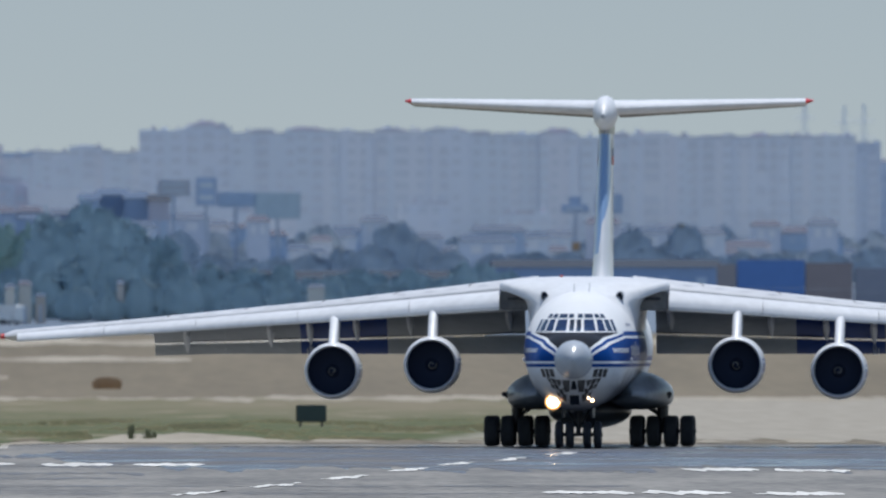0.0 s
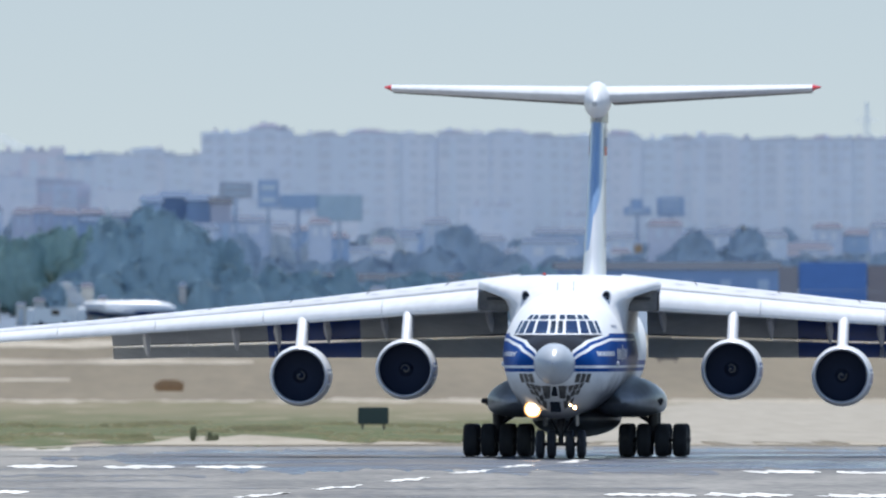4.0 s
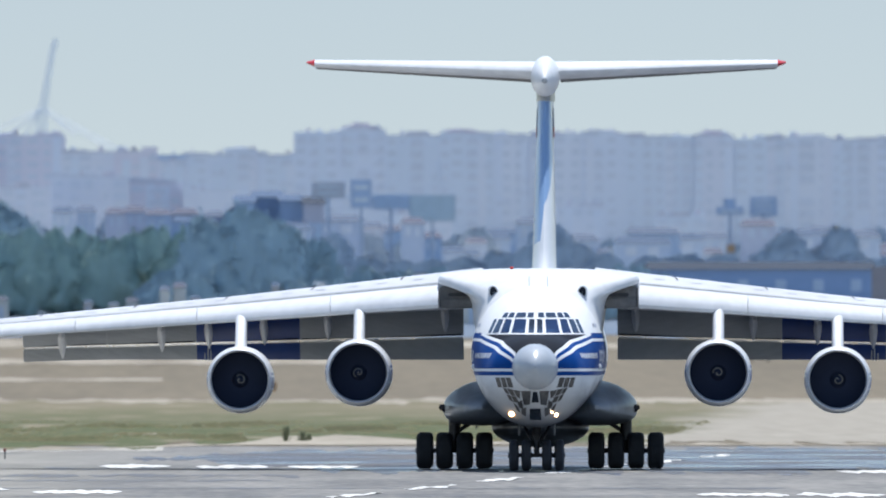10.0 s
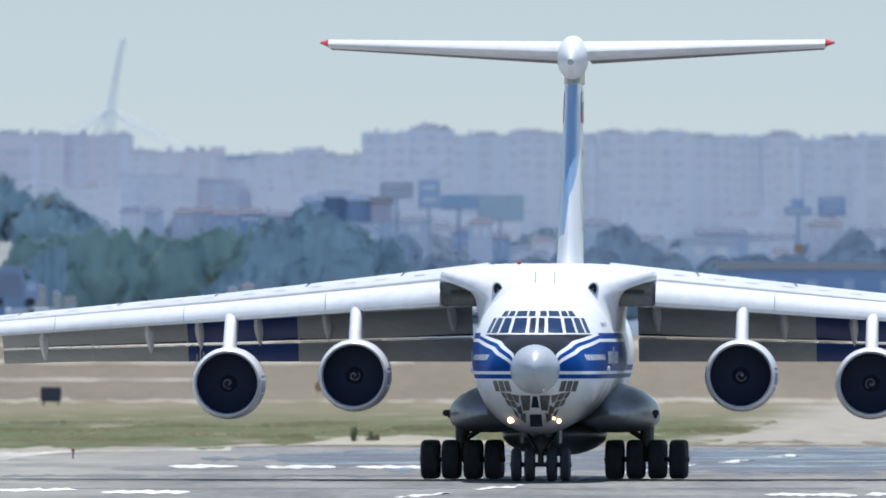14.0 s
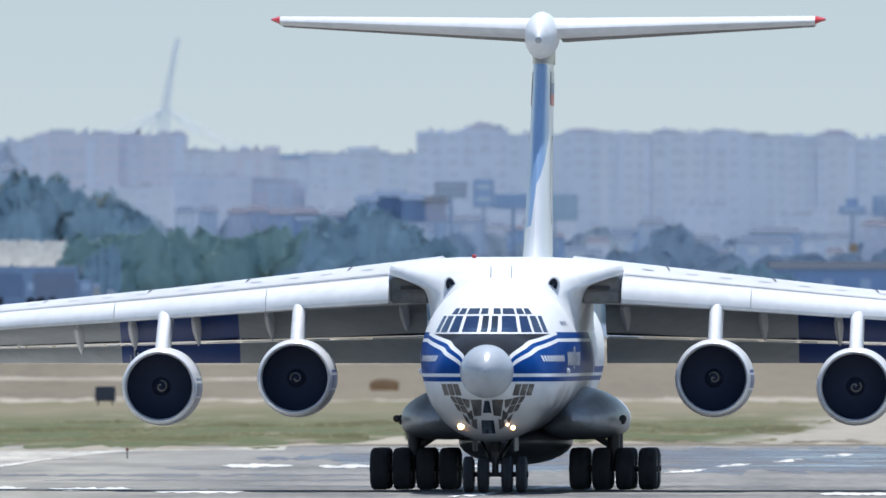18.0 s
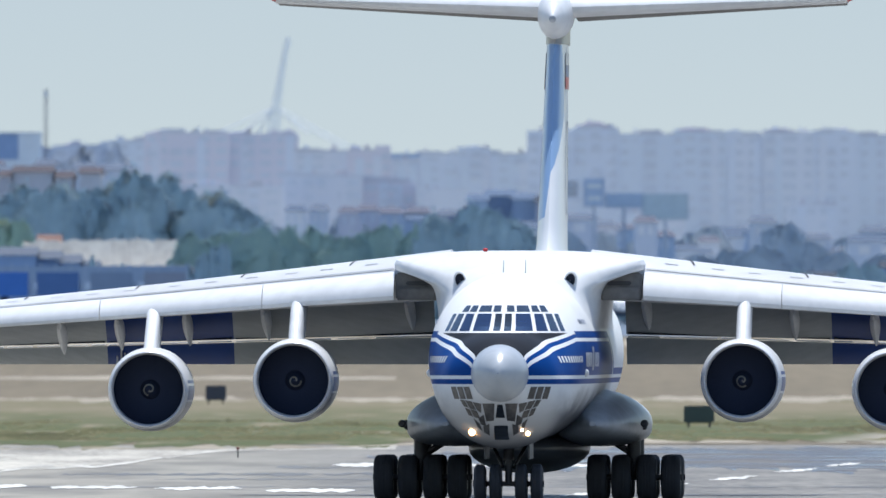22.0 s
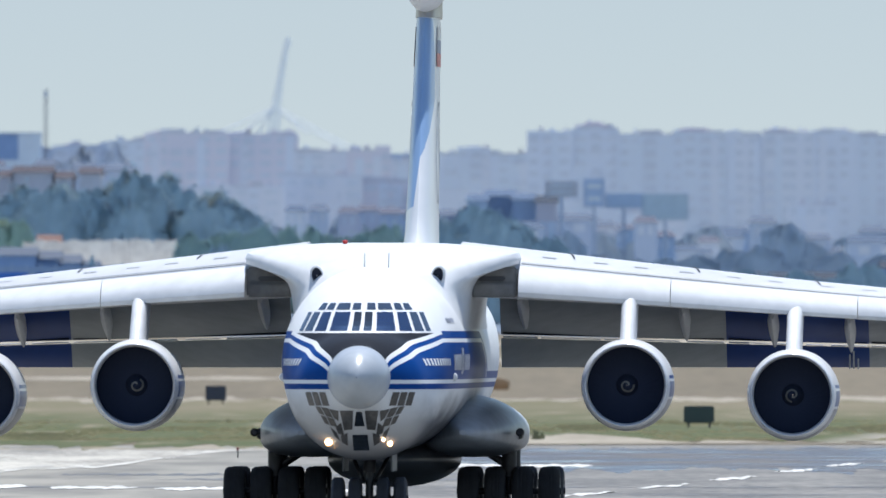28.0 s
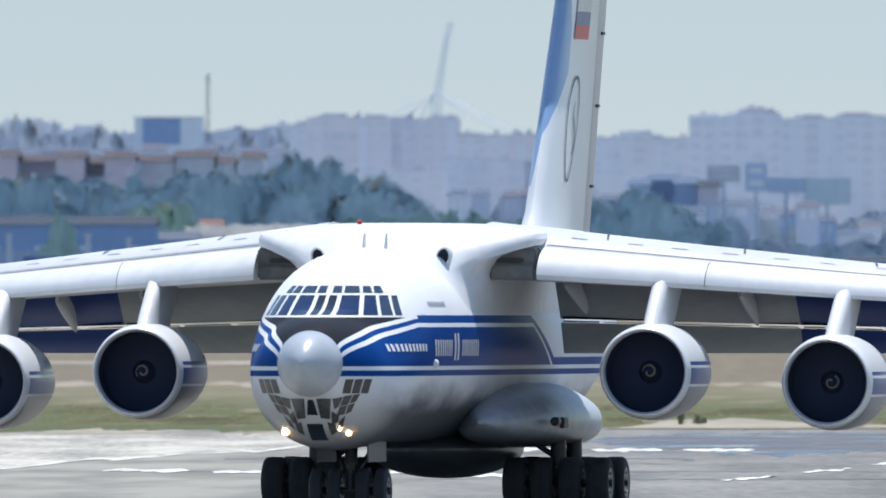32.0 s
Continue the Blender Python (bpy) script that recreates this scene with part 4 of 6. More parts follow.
            half = 5 * th * (0.2969 * math.sqrt(x) - 0.126 * x - 0.3516 * x**2 + 0.2843 * x**3 - 0.1015 * x**4) * c
            return Vector((s * (half + lift), X0 - S0 + u, z))
        def strip(name, pts, w, mat, label=""):
            bm = bmesh.new()
            prev = None
            for i, (u, z) in enumerate(pts):
                a, b = pts[max(i - 1, 0)], pts[min(i + 1, len(pts) - 1)]
                d = Vector((b[0] - a[0], b[1] - a[1])).normalized()
                cur = [bm.verts.new(on_fin(u - d.y * k, z + d.x * k)) for k in (-w / 2, w / 2)]
                if prev:
                    bm.faces.new((prev[0], cur[0], cur[1], prev[1]))
                prev = cur
            part(name, bm, mat, plane, label, smooth=False)
        for zz in (8.2, 10.3, 12.2):
            t = (zz - 6.2) / 8.0
            c = 9.9 - 2.6 * t
            h = on_fin(c * 0.88, zz, 0.02)
            hb = part("rudder_hinge", box(-0.05, 0.05, -0.22, 0.22, -0.04, 0.04, bevel=0.015), GUNMETAL, plane)
            hb.location = h
        strip("rudder_joint", [(7.4 - 0.2 * k, 7.2 + 0.55 * k) for k in range(12)], 0.05, GUNMETAL)
        for zz, mat in ((12.89, PAINT), (12.53, BLUEPAINT), (12.17, RED)):
            strip("flag_stripe", [(1.3, zz), (2.4, zz), (3.5, zz)], 0.36, mat)
        loop = [(2.3 + 0.95 * math.sin(2 * math.pi * k / 40) * (0.55 + 0.45 * math.cos(math.pi * k / 40) ** 2), 9.65 + 1.35 * math.cos(2 * math.pi * k / 40)) for k in range(41)]
        strip("emblem_line", loop, 0.085, MARK, "dark looped emblem line")
        strip("emblem_line", [(2.6 + 0.3 * math.sin(k / 2), 9.0 + 0.12 * k) for k in range(12)], 0.06, MARK)
    # tailplane
    for s in (-1, 1):
        rings = []
        for k in range(9):
            y = 0.2 + 8.3 * k / 8
            t = k / 8
            X0, c = 39.4 + 4.6 * t, 5.0 - 2.8 * t
            th = 0.135
            z0 = 14.4 + 0.32 * t
            rings.append([(s * y, X0 - S0 + c * a, z0 + c * (b - 0.035 * a)) for a, b in airfoil(12, th)])
        part("tailplane", loft(rings), PAINT, plane, "white tailplane half")
        # grey plate puts the tailplane's underside shade into its colour
        rings = []
        for k in range(9):
            y = 0.55 + 7.9 * k / 8
            t = (y - 0.2) / 8.3
            X0, c, z0 = 39.4 + 4.6 * t, 5.0 - 2.8 * t, 14.4 + 0.32 * t
            rings.append([(s * y, X0 - S0 + c * a, z0 + c * b) for a, b in ((0.3, -0.062), (0.7, -0.078), (1.03, -0.075), (1.03, -0.055), (0.7, -0.03), (0.3, -0.03))])
        part("underside_plate", loft(rings), UNDERSHADE, plane, "grey plate painted as the tailplane's shaded underside")
        rings = []
        for k in range(5):
            t = k / 4
            y = 8.5 + 0.3 * t
            X0, c = 44.0 + 0.3 * t + 0.3 * t * t, 2.2 - 0.9 * t
            rings.append([(s * y, X0 - S0 + c * a, 14.72 + 0.05 * t + c * b * (1 - 0.5 * t)) for a, b in airfoil(12, 0.125)])
        part("tailplane_tip", loft(rings), RED, plane, "red tailplane tip")
    # bullet at the top of the fin
    rings = []
    for X, w, lo, hi in ((37.4, 0.05, 14.0, 14.1), (37.7, 0.26, 13.76, 14.45), (38.2, 0.41, 13.56, 14.72), (39.0, 0.5, 13.46, 14.9), (40.2, 0.53, 13.46, 14.96), (43, 0.45, 13.6, 14.92), (46, 0.2, 13.95, 14.7), (47.2, 0.04, 14.2, 14.4)):
        rings.append([(w * math.sin(2 * math.pi * i / 32), X - S0, (lo + hi) / 2 + (hi - lo) / 2 * math.cos(2 * math.pi * i / 32)) for i in range(32)])
    part("tail_bullet", loft(rings), PAINT, plane, "white bullet fairing")
    bm = lathe(((0, 0.02), (0.03, 0.1), (0.3, 0.12)), 16)
    q = part("tail_sensor", bm, SILVER, plane)
    q.location = (0, 37.35 - S0, 14.03)
    part("tail_collar", loft([[(x * 1.16 + 0.01, y - 0.03, z) for x, y, z in fin_ring(zz)] for zz in (13.32, 13.36, 13.6, 13.9)]), COLLAR, plane, "bare metal collar under the bullet")


WHEELS = []


# underside shade is put into this dark colour
SIDE = material("underside_shade_paint", (0.07, 0.08, 0.1), 0.3, vary=0.3, size=2)


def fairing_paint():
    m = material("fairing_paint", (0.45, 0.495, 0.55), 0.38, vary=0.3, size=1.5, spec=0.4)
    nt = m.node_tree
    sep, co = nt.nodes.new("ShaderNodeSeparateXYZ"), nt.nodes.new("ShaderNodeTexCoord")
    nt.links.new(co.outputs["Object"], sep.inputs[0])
    # underside shade is painted in, darker below a set height
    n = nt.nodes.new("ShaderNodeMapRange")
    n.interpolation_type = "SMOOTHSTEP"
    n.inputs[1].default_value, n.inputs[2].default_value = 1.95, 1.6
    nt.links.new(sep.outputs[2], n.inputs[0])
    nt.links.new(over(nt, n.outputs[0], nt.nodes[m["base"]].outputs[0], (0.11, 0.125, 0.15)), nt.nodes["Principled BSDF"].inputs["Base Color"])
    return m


FAIRING = fairing_paint()


def build_gear():
    # side fairings and the belly bulge
    for s in (-1, 1):
        rings = []
        for k in range(25):
            t = k / 24
            X = 13.9 + 13.8 * (0.5 - 0.5 * math.cos(math.pi * t))
            u = 0.002 + 0.994 * (0.5 - 0.5 * math.cos(math.pi * t))
            e = min(1.0, math.sin(math.pi / 2 * min(1, u / 0.42)) if u < 0.7 else math.cos(math.pi / 2 * (u - 0.7) / 0.3)) ** 0.6
            w, hh = 0.02 + 1.33 * e, 0.02 + 0.64 * e
            ring = []
            for i in range(28):
                a = 2 * math.pi * i / 28
                cx, cz = math.sin(a), math.cos(a)
                zz = 2.2 + hh * math.copysign(abs(cz) ** (0.9 if cz > 0 else 0.6), cz)
                zz += 0.5 * e * (0.5 - 0.5 * cx) * max(0.0, cz + 0.2)
                ring.append((s * (2.1 + w * math.copysign(abs(cx) ** 0.85, cx)), X - S0, zz))
            rings.append(ring)
        part("gear_fairing", loft(rings), FAIRING, plane, "grey landing gear fairing with underside shade painted in")
        bm = box(s * 3.4 - 0.07, s * 3.4 + 0.07, 1.2, 1.9, 2.02, 2.3, bevel=0.03)
        part("gear_door", bm, GUNMETAL, plane)
        bm = lathe(((0, 0.06), (0.06, 0.11), (0.5, 0.11), (0.55, 0.05)), 12, caps=True)
        q = part("side_lamp", bm, GUNMETAL, plane)
        q.location = (s * 3.46, -0.3, 2.2)
    rings = []
    for k in range(21):
        t = k / 20
        t = 0.5 - 0.5 * math.cos(math.pi * t)
        e = math.sin(math.pi * (0.0015 + 0.997 * t)) ** 0.5
        w, hh = 1.75 * e, 0.75 * e
        rings.append([(w * math.sin(2 * math.pi * i / 28), 15.2 + 12 * t - S0, 1.5 + hh * math.cos(2 * math.pi * i / 28)) for i in range(28)])
    part("belly_fairing", loft(rings), SIDE, plane, "dark belly fairing with underside shade in its colour")
    tyre_prof = lambda r, w: [(-w / 2 + 0.02, r * 0.58), (-w / 2, r * 0.74), (-w / 2 + 0.03, r * 0.9), (-w * 0.32, r * 0.985), (-w * 0.2, r), (-w * 0.19, r * 0.985), (-w * 0.14, r * 0.985), (-w * 0.13, r), (-0.02, r), (-0.015, r * 0.985),
                              (0.015, r * 0.985), (0.02, r), (w * 0.13, r), (w * 0.14, r * 0.985), (w * 0.19, r * 0.985), (w * 0.2, r), (w * 0.32, r * 0.985), (w / 2 - 0.03, r * 0.9), (w / 2, r * 0.74), (w / 2 - 0.02, r * 0.58)]
    rim_prof = lambda r, w: [(-w / 2 + 0.06, 0.03), (-w / 2 + 0.05, r * 0.3), (-w / 2 + 0.02, r * 0.5), (-w / 2 + 0.015, r * 0.59), (w / 2 - 0.015, r * 0.59), (w / 2 - 0.02, r * 0.5), (w / 2 - 0.05, r * 0.3), (w / 2 - 0.06, 0.03)]
    made = {}
    for kind, r, w, spots in (("main", 0.65, 0.57, [(s * (3.06 + d), y) for s in (-1, 1) for y in (2.8, 5.3) for d in (-1.06, -0.36, 0.36, 1.06)]),
                              ("nose", 0.55, 0.34, [(d, -10.1) for d in (-0.8, -0.36, 0.36, 0.8)])):
        for x, y in spots:
            if kind not in made:
                wheel = part("wheel", lathe([(-w / 2 - 0.03, 0.09), (w / 2 + 0.03, 0.09)], 16, "x", caps=True), GUNMETAL, plane, "landing gear wheel")
                ty = part("tyre", lathe(tyre_prof(r, w), 40, "x"), TYRE, wheel, "black ribbed tyre")
                bm = lathe(rim_prof(r, w), 28, "x")
                for k in range(8):
                    a = 2 * math.pi * k / 8
                    tube((-w / 2 + 0.01, r * 0.4 * math.cos(a), r * 0.4 * math.sin(a)), (w / 2 - 0.01, r * 0.4 * math.cos(a), r * 0.4 * math.sin(a)), 0.03, bm=bm, n=6)
                ri = part("rim", bm, RIM, wheel, "dull metal rim")
                made[kind] = (wheel, ty, ri)
            else:
                wheel = same(made[kind][0], "wheel", Matrix(), plane)
                wheel["label"] = "landing gear wheel"
                same(made[kind][1], "tyre", Matrix(), wheel)
                same(made[kind][2], "rim", Matrix(), wheel)
            wheel.location = (x, y, r)
            WHEELS.append((wheel, x, y, r))
    for s in (-1, 1):
        for y in (2.8, 5.3):
            bm = tube((s * 3.06, y, 0.62), (s * 3.06, y, 1.25), 0.12, n=14)
            tube((s * 3.06, y, 1.2), (s * 3.06, y, 2.2), 0.2, n=14, bm=bm)
            part("main_gear_leg", bm, GUNMETAL, plane, "dark oleo leg")
            part("axle", tube((s * 3.06 - 1.3, y, 0.65), (s * 3.06 + 1.3, y, 0.65), 0.085), GUNMETAL, plane)
            part("side_brace", tube((s * 3.0, y, 1.3), (s * 2.3, y, 1.75), 0.07), GUNMETAL, plane)
            part("torque_link", tube((s * 3.06, y - 0.18, 0.7), (s * 3.06, y - 0.38, 1.05), 0.05, n=6), GUNMETAL, plane)
    bm = tube((0, -10.1, 0.55), (0, -10.0, 1.3), 0.1)
    tube((0, -10.0, 1.2), (0, -9.9, 2.0), 0.16, bm=bm)
    part("nose_gear_leg", bm, GUNMETAL, plane, "dark nose gear leg")
    part("axle", tube((-1.0, -10.1, 0.55), (1.0, -10.1, 0.55), 0.07), GUNMETAL, plane)
    for s in (-1, 1):
        bm = box(s * 0.62 - 0.02, s * 0.62 + 0.02, -11.2, -8.6, 1.25, 1.75, bevel=0.01)
        part("nose_gear_door", bm, SIDE, plane)
        bm = tube((s * 0.15, -10.0, 1.0), (s * 0.5, -9.4, 1.7), 0.05)
        part("drag_brace", bm, GUNMETAL, plane)


GLARE = []


def build_lamps():
    for x, z, r, mat, lab in ((-0.82, 2.04, 0.075, LAMP, "lit landing lamp"), (0.72, 2.0, 0.05, LAMPDIM, "lit landing lamp"), (0.57, 2.1, 0.03, LAMPDIM, "small lit lamp")):
        bm = lathe(((-0.06, 0.01), (-0.06, r), (0.0, r * 1.05), (0.04, r * 1.05)), 20)
        q = part("landing_lamp", bm, mat, plane, lab)
        q.location = skin(x, z, 0.03)
        part("halo_ring", lathe(((-0.05, r * 1.06), (-0.055, r * 1.45), (0.04, r * 1.5)), 20), HALO, q, "glowing ring for the lamp's warm halo")
    # added oversized lamp for the landing lamp's early glare: lit lens in dark housing
    head = part("glare_lamp", lathe(((0.22, 0.02), (0.21, 0.2), (0.06, 0.33), (-0.02, 0.345), (-0.02, 0.335), (0.01, 0.33)), 28), GUNMETAL, plane, "oversized lamp added for the landing lamp's early glare")
    part("lens", lathe(((0.012, 0.005), (0.005, 0.15), (0.0, 0.235)), 28), LAMP, head, "bright lit lens")
    part("halo_ring", lathe(((0.0, 0.236), (-0.008, 0.332)), 28), HALO, head, "glowing ring for the lamp's warm halo")
    head.location = skin(-0.86, 2.0, 0.1)
    GLARE.append((head, Vector(head.location)))
    # wordless bars for the lettering on the band
    for s in (1, -1):
        def bars(y0, y1, z0, z1, n, mat, name):
            for k in range(n):
                a = y0 + (y1 - y0) * k / n
                b = a + (y1 - y0) / n * 0.55
                bm = bmesh.new()
                rows = []
                for i in range(5):
                    zz = z0 + (z1 - z0) * i / 4
                    row = []
                    for yy in (a, b):
                        w, c, h = hull(yy + S0)
                        t = max(-1, min(1, (zz - c) / h))
                        row.append(bm.verts.new((s * (w * math.sqrt(1 - t * t) + 0.012), yy, zz)))
                    rows.append(row)
                for p, q in zip(rows, rows[1:]):
                    bm.faces.new((p[0], p[1], q[1], q[0]))
                part(name, bm, mat, plane, smooth=False)
        bars(-14.1, -11.4, 3.96, 4.14, 11, PAINT, "lettering_bar")
        bars(-10.7, -8.6, 3.84, 4.24, 8, PAINT, "lettering_bar")
        bars(-8.4, -7.6, 3.74, 4.4, 2, PAINT, "emblem_bar")
        bars(-7.4, -5.0, 3.84, 4.24, 9, PAINT, "lettering_bar")
        bars(-10.4, -8.5, 5.05, 5.18, 9, NAMEMARK, "name_bar")
        bm = lathe(((0, 0.02), (0.05, 0.1), (0.2, 0.12), (0.5, 0.03)), 12)
        q = part("pitot_fairing", bm, PAINT, plane)
        q.matrix_basis = Matrix.Translation((s * (hull(6.2)[0] - 0.03), -10.8, 3.66))


build_fuselage()
build_windows()
for side in (-1, 1):
    build_wing(side)
build_centre()
build_engines()
build_tail()
build_gear()
build_lamps()


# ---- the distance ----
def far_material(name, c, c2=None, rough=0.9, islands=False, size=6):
    # lifts and blues every far colour: haze put into the base colours
    haze_gain = (1.3, 1.37, 1.4)
    c, c2 = [min(0.85, v * q) for v, q in zip(c, haze_gain)], c2 and [min(0.85, v * q) for v, q in zip(c2, haze_gain)]
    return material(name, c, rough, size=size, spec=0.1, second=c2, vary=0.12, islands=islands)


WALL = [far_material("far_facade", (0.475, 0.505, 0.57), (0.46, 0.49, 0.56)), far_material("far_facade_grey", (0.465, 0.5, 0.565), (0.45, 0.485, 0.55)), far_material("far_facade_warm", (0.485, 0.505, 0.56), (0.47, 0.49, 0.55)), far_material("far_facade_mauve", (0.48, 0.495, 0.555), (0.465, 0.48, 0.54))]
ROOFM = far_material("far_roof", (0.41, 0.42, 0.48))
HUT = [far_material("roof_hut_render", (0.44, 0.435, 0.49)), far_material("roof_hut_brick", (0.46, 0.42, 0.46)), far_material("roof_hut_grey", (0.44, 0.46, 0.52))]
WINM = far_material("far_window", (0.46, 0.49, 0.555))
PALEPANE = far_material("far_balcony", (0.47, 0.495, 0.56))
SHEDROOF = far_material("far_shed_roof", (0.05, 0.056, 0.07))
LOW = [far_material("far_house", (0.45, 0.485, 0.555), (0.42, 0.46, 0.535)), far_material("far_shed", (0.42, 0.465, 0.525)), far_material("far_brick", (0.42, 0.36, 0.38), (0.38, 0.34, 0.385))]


def roof_hut(house, u0, u1, z0, z1, rr, mat):
    """A lift house: a broad low storey, a narrower one on it, and tanks and vents on top."""
    h = z1 - z0
    part("roof_hut", box(u0, u1, 3, 9, z0, z0 + h * 0.55, bevel=0.25), mat, house, smooth=False)
    m, w = u0 + (u1 - u0) * rr.uniform(0.35, 0.65), u1 - u0
    a, b = max(u0 + 0.2, m - w * rr.uniform(0.2, 0.4)), min(u1 - 0.2, m + w * rr.uniform(0.2, 0.4))
    part("roof_hut", box(a, b, 4, 8, z0 + h * 0.55, z0 + h * 0.86, bevel=0.2), mat, house, smooth=False)
    for _ in range(2):
        c, r = rr.uniform(a + 0.3, b - 0.3), rr.uniform(0.25, 0.6)
        part("water_tank", tube((c, 6, z0 + h * 0.86), (c, 6, z0 + h * rr.uniform(0.95, 1.12)), r, r * 0.8, 10), rr.choice(HUT), house)


def apartment(a0, a1, top, d, wall, bumps=(), base=470, rows=12, label="hazy grey-blue apartment block in the distance"):
    """A block between two pixel columns with its windows, balconies, parapets and roof huts."""
    x0, x1 = east(a0, d), east(a1, d)
    zb, zt = ground_z(d) - 1, high(top, d)
    house = tagged(new("apartment_block"), label, "building", "distant apartment blocks")
    house.location = ((x0 + x1) / 2, d, zb)
    w, h = (x1 - x0) / 2, zt - zb
    rr = random.Random(int(a0) + 7)
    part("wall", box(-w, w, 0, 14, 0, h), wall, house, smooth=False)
    # the parapet runs at uneven heights from stair to stair
    u = -w
    while u < w - 0.5:
        v = min(w, u + rr.uniform(1.6, 5.0))
        part("parapet", box(u, v, -0.05, 14, h, h + rr.choice((0.15, 0.3, 0.45, 0.7, 1.0)), bevel=0.06), rr.choice((wall, ROOFM, HUT[2])), house, smooth=False)
        u = v + 0.02
    for b0, b1, bt in bumps:
        roof_hut(house, east(b0, d) - house.location.x, east(b1, d) - house.location.x, h + 0.1, high(bt, d) - zb, rr, rr.choice(HUT[:2]))
    for _ in range(int(w / 1.1)):
        u, v = rr.uniform(-w + 0.6, w - 0.6), rr.uniform(0.15, 0.5)
        part("chimney", box(u - v, u + v, 2, 4, h + 0.1, h + 0.5 + rr.uniform(0.1, 0.9), bevel=0.1), rr.choice(HUT), house, smooth=False)
    n = max(2, int(w * 2 / 2.6))
    bays = [rr.uniform(0.6, 1.5) for _ in range(n)]
    at, total = -w, sum(bays)
    wins, rails = bmesh.new(), bmesh.new()
    for bay in bays:
        bw = bay / total * 2 * w
        deep, tall = rr.uniform(0.25, 0.4), rr.uniform(0.18, 0.3)
        loggia = rr.random() < 0.3
        for k in range(rows):
            if rr.random() < 0.12:
                continue
            cx, cz, ww, hh = at + bw / 2 + rr.uniform(-0.1, 0.1), h * (k + 0.55) / rows, bw * deep, h / rows * tall
            wins.faces.new([wins.verts.new(p) for p in ((cx - ww, -0.03, cz - hh), (cx + ww, -0.03, cz - hh), (cx + ww, -0.03, cz + hh), (cx - ww, -0.03, cz + hh))])
            if loggia or rr.random() < 0.06:
                box(at + bw * 0.12, at + bw * 0.88, -0.2, -0.04, cz - hh - 0.5, cz - hh + 0.35, bm=rails)
        at += bw
    tagged(part("window_grid", wins, WINM, house, smooth=False), kind="stuff")
    tagged(part("balcony_grid", rails, PALEPANE, house, smooth=False), kind="stuff")
    for k in (0, 1):
        u = -w * 0.5 + k * w + rr.uniform(-0.3, 0.3) * w
        part("stair_tower", box(u - 0.8, u + 0.8, -0.12, 0, 0, h * rr.uniform(0.93, 1.0)), rr.choice(WALL), house, smooth=False)
    return house


D1 = 4600
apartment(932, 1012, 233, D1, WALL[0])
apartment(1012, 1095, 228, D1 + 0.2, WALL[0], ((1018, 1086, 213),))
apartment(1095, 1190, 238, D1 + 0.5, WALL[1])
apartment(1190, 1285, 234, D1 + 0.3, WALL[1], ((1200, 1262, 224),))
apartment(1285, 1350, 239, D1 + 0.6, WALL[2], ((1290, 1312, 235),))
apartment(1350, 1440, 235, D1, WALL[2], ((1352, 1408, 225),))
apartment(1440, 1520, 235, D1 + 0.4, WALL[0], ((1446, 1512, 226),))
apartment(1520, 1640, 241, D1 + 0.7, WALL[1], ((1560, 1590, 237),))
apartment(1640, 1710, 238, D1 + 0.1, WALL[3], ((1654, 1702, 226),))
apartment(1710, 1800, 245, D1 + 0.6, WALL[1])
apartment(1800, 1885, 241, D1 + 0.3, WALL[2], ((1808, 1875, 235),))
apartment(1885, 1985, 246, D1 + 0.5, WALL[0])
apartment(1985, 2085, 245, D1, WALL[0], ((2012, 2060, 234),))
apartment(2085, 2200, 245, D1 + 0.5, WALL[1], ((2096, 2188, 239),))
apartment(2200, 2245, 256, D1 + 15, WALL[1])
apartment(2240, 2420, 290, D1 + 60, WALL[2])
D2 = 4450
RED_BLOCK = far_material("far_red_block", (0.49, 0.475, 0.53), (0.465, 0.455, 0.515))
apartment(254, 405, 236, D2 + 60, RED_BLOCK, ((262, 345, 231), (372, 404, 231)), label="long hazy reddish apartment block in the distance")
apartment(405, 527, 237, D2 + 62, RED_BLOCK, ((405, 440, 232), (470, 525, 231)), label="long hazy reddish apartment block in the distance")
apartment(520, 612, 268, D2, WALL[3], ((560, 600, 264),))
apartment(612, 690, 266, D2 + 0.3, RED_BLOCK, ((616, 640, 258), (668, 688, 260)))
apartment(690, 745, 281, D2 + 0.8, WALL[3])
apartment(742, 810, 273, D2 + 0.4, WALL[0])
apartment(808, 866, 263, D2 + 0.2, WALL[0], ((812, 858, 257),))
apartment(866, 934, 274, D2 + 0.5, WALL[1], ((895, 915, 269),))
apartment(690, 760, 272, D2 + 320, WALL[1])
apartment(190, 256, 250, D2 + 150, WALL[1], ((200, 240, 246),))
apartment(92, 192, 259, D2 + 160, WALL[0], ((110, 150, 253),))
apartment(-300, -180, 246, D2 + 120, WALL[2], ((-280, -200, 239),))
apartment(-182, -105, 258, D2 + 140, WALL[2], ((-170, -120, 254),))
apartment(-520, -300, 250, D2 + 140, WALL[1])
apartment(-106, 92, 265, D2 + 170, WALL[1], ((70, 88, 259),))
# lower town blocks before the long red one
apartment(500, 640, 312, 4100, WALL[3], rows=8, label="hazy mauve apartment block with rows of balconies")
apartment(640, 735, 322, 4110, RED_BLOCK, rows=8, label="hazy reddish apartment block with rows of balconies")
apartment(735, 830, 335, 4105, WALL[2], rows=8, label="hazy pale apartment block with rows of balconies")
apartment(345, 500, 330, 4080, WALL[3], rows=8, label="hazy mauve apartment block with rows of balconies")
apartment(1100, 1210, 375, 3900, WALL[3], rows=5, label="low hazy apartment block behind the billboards")
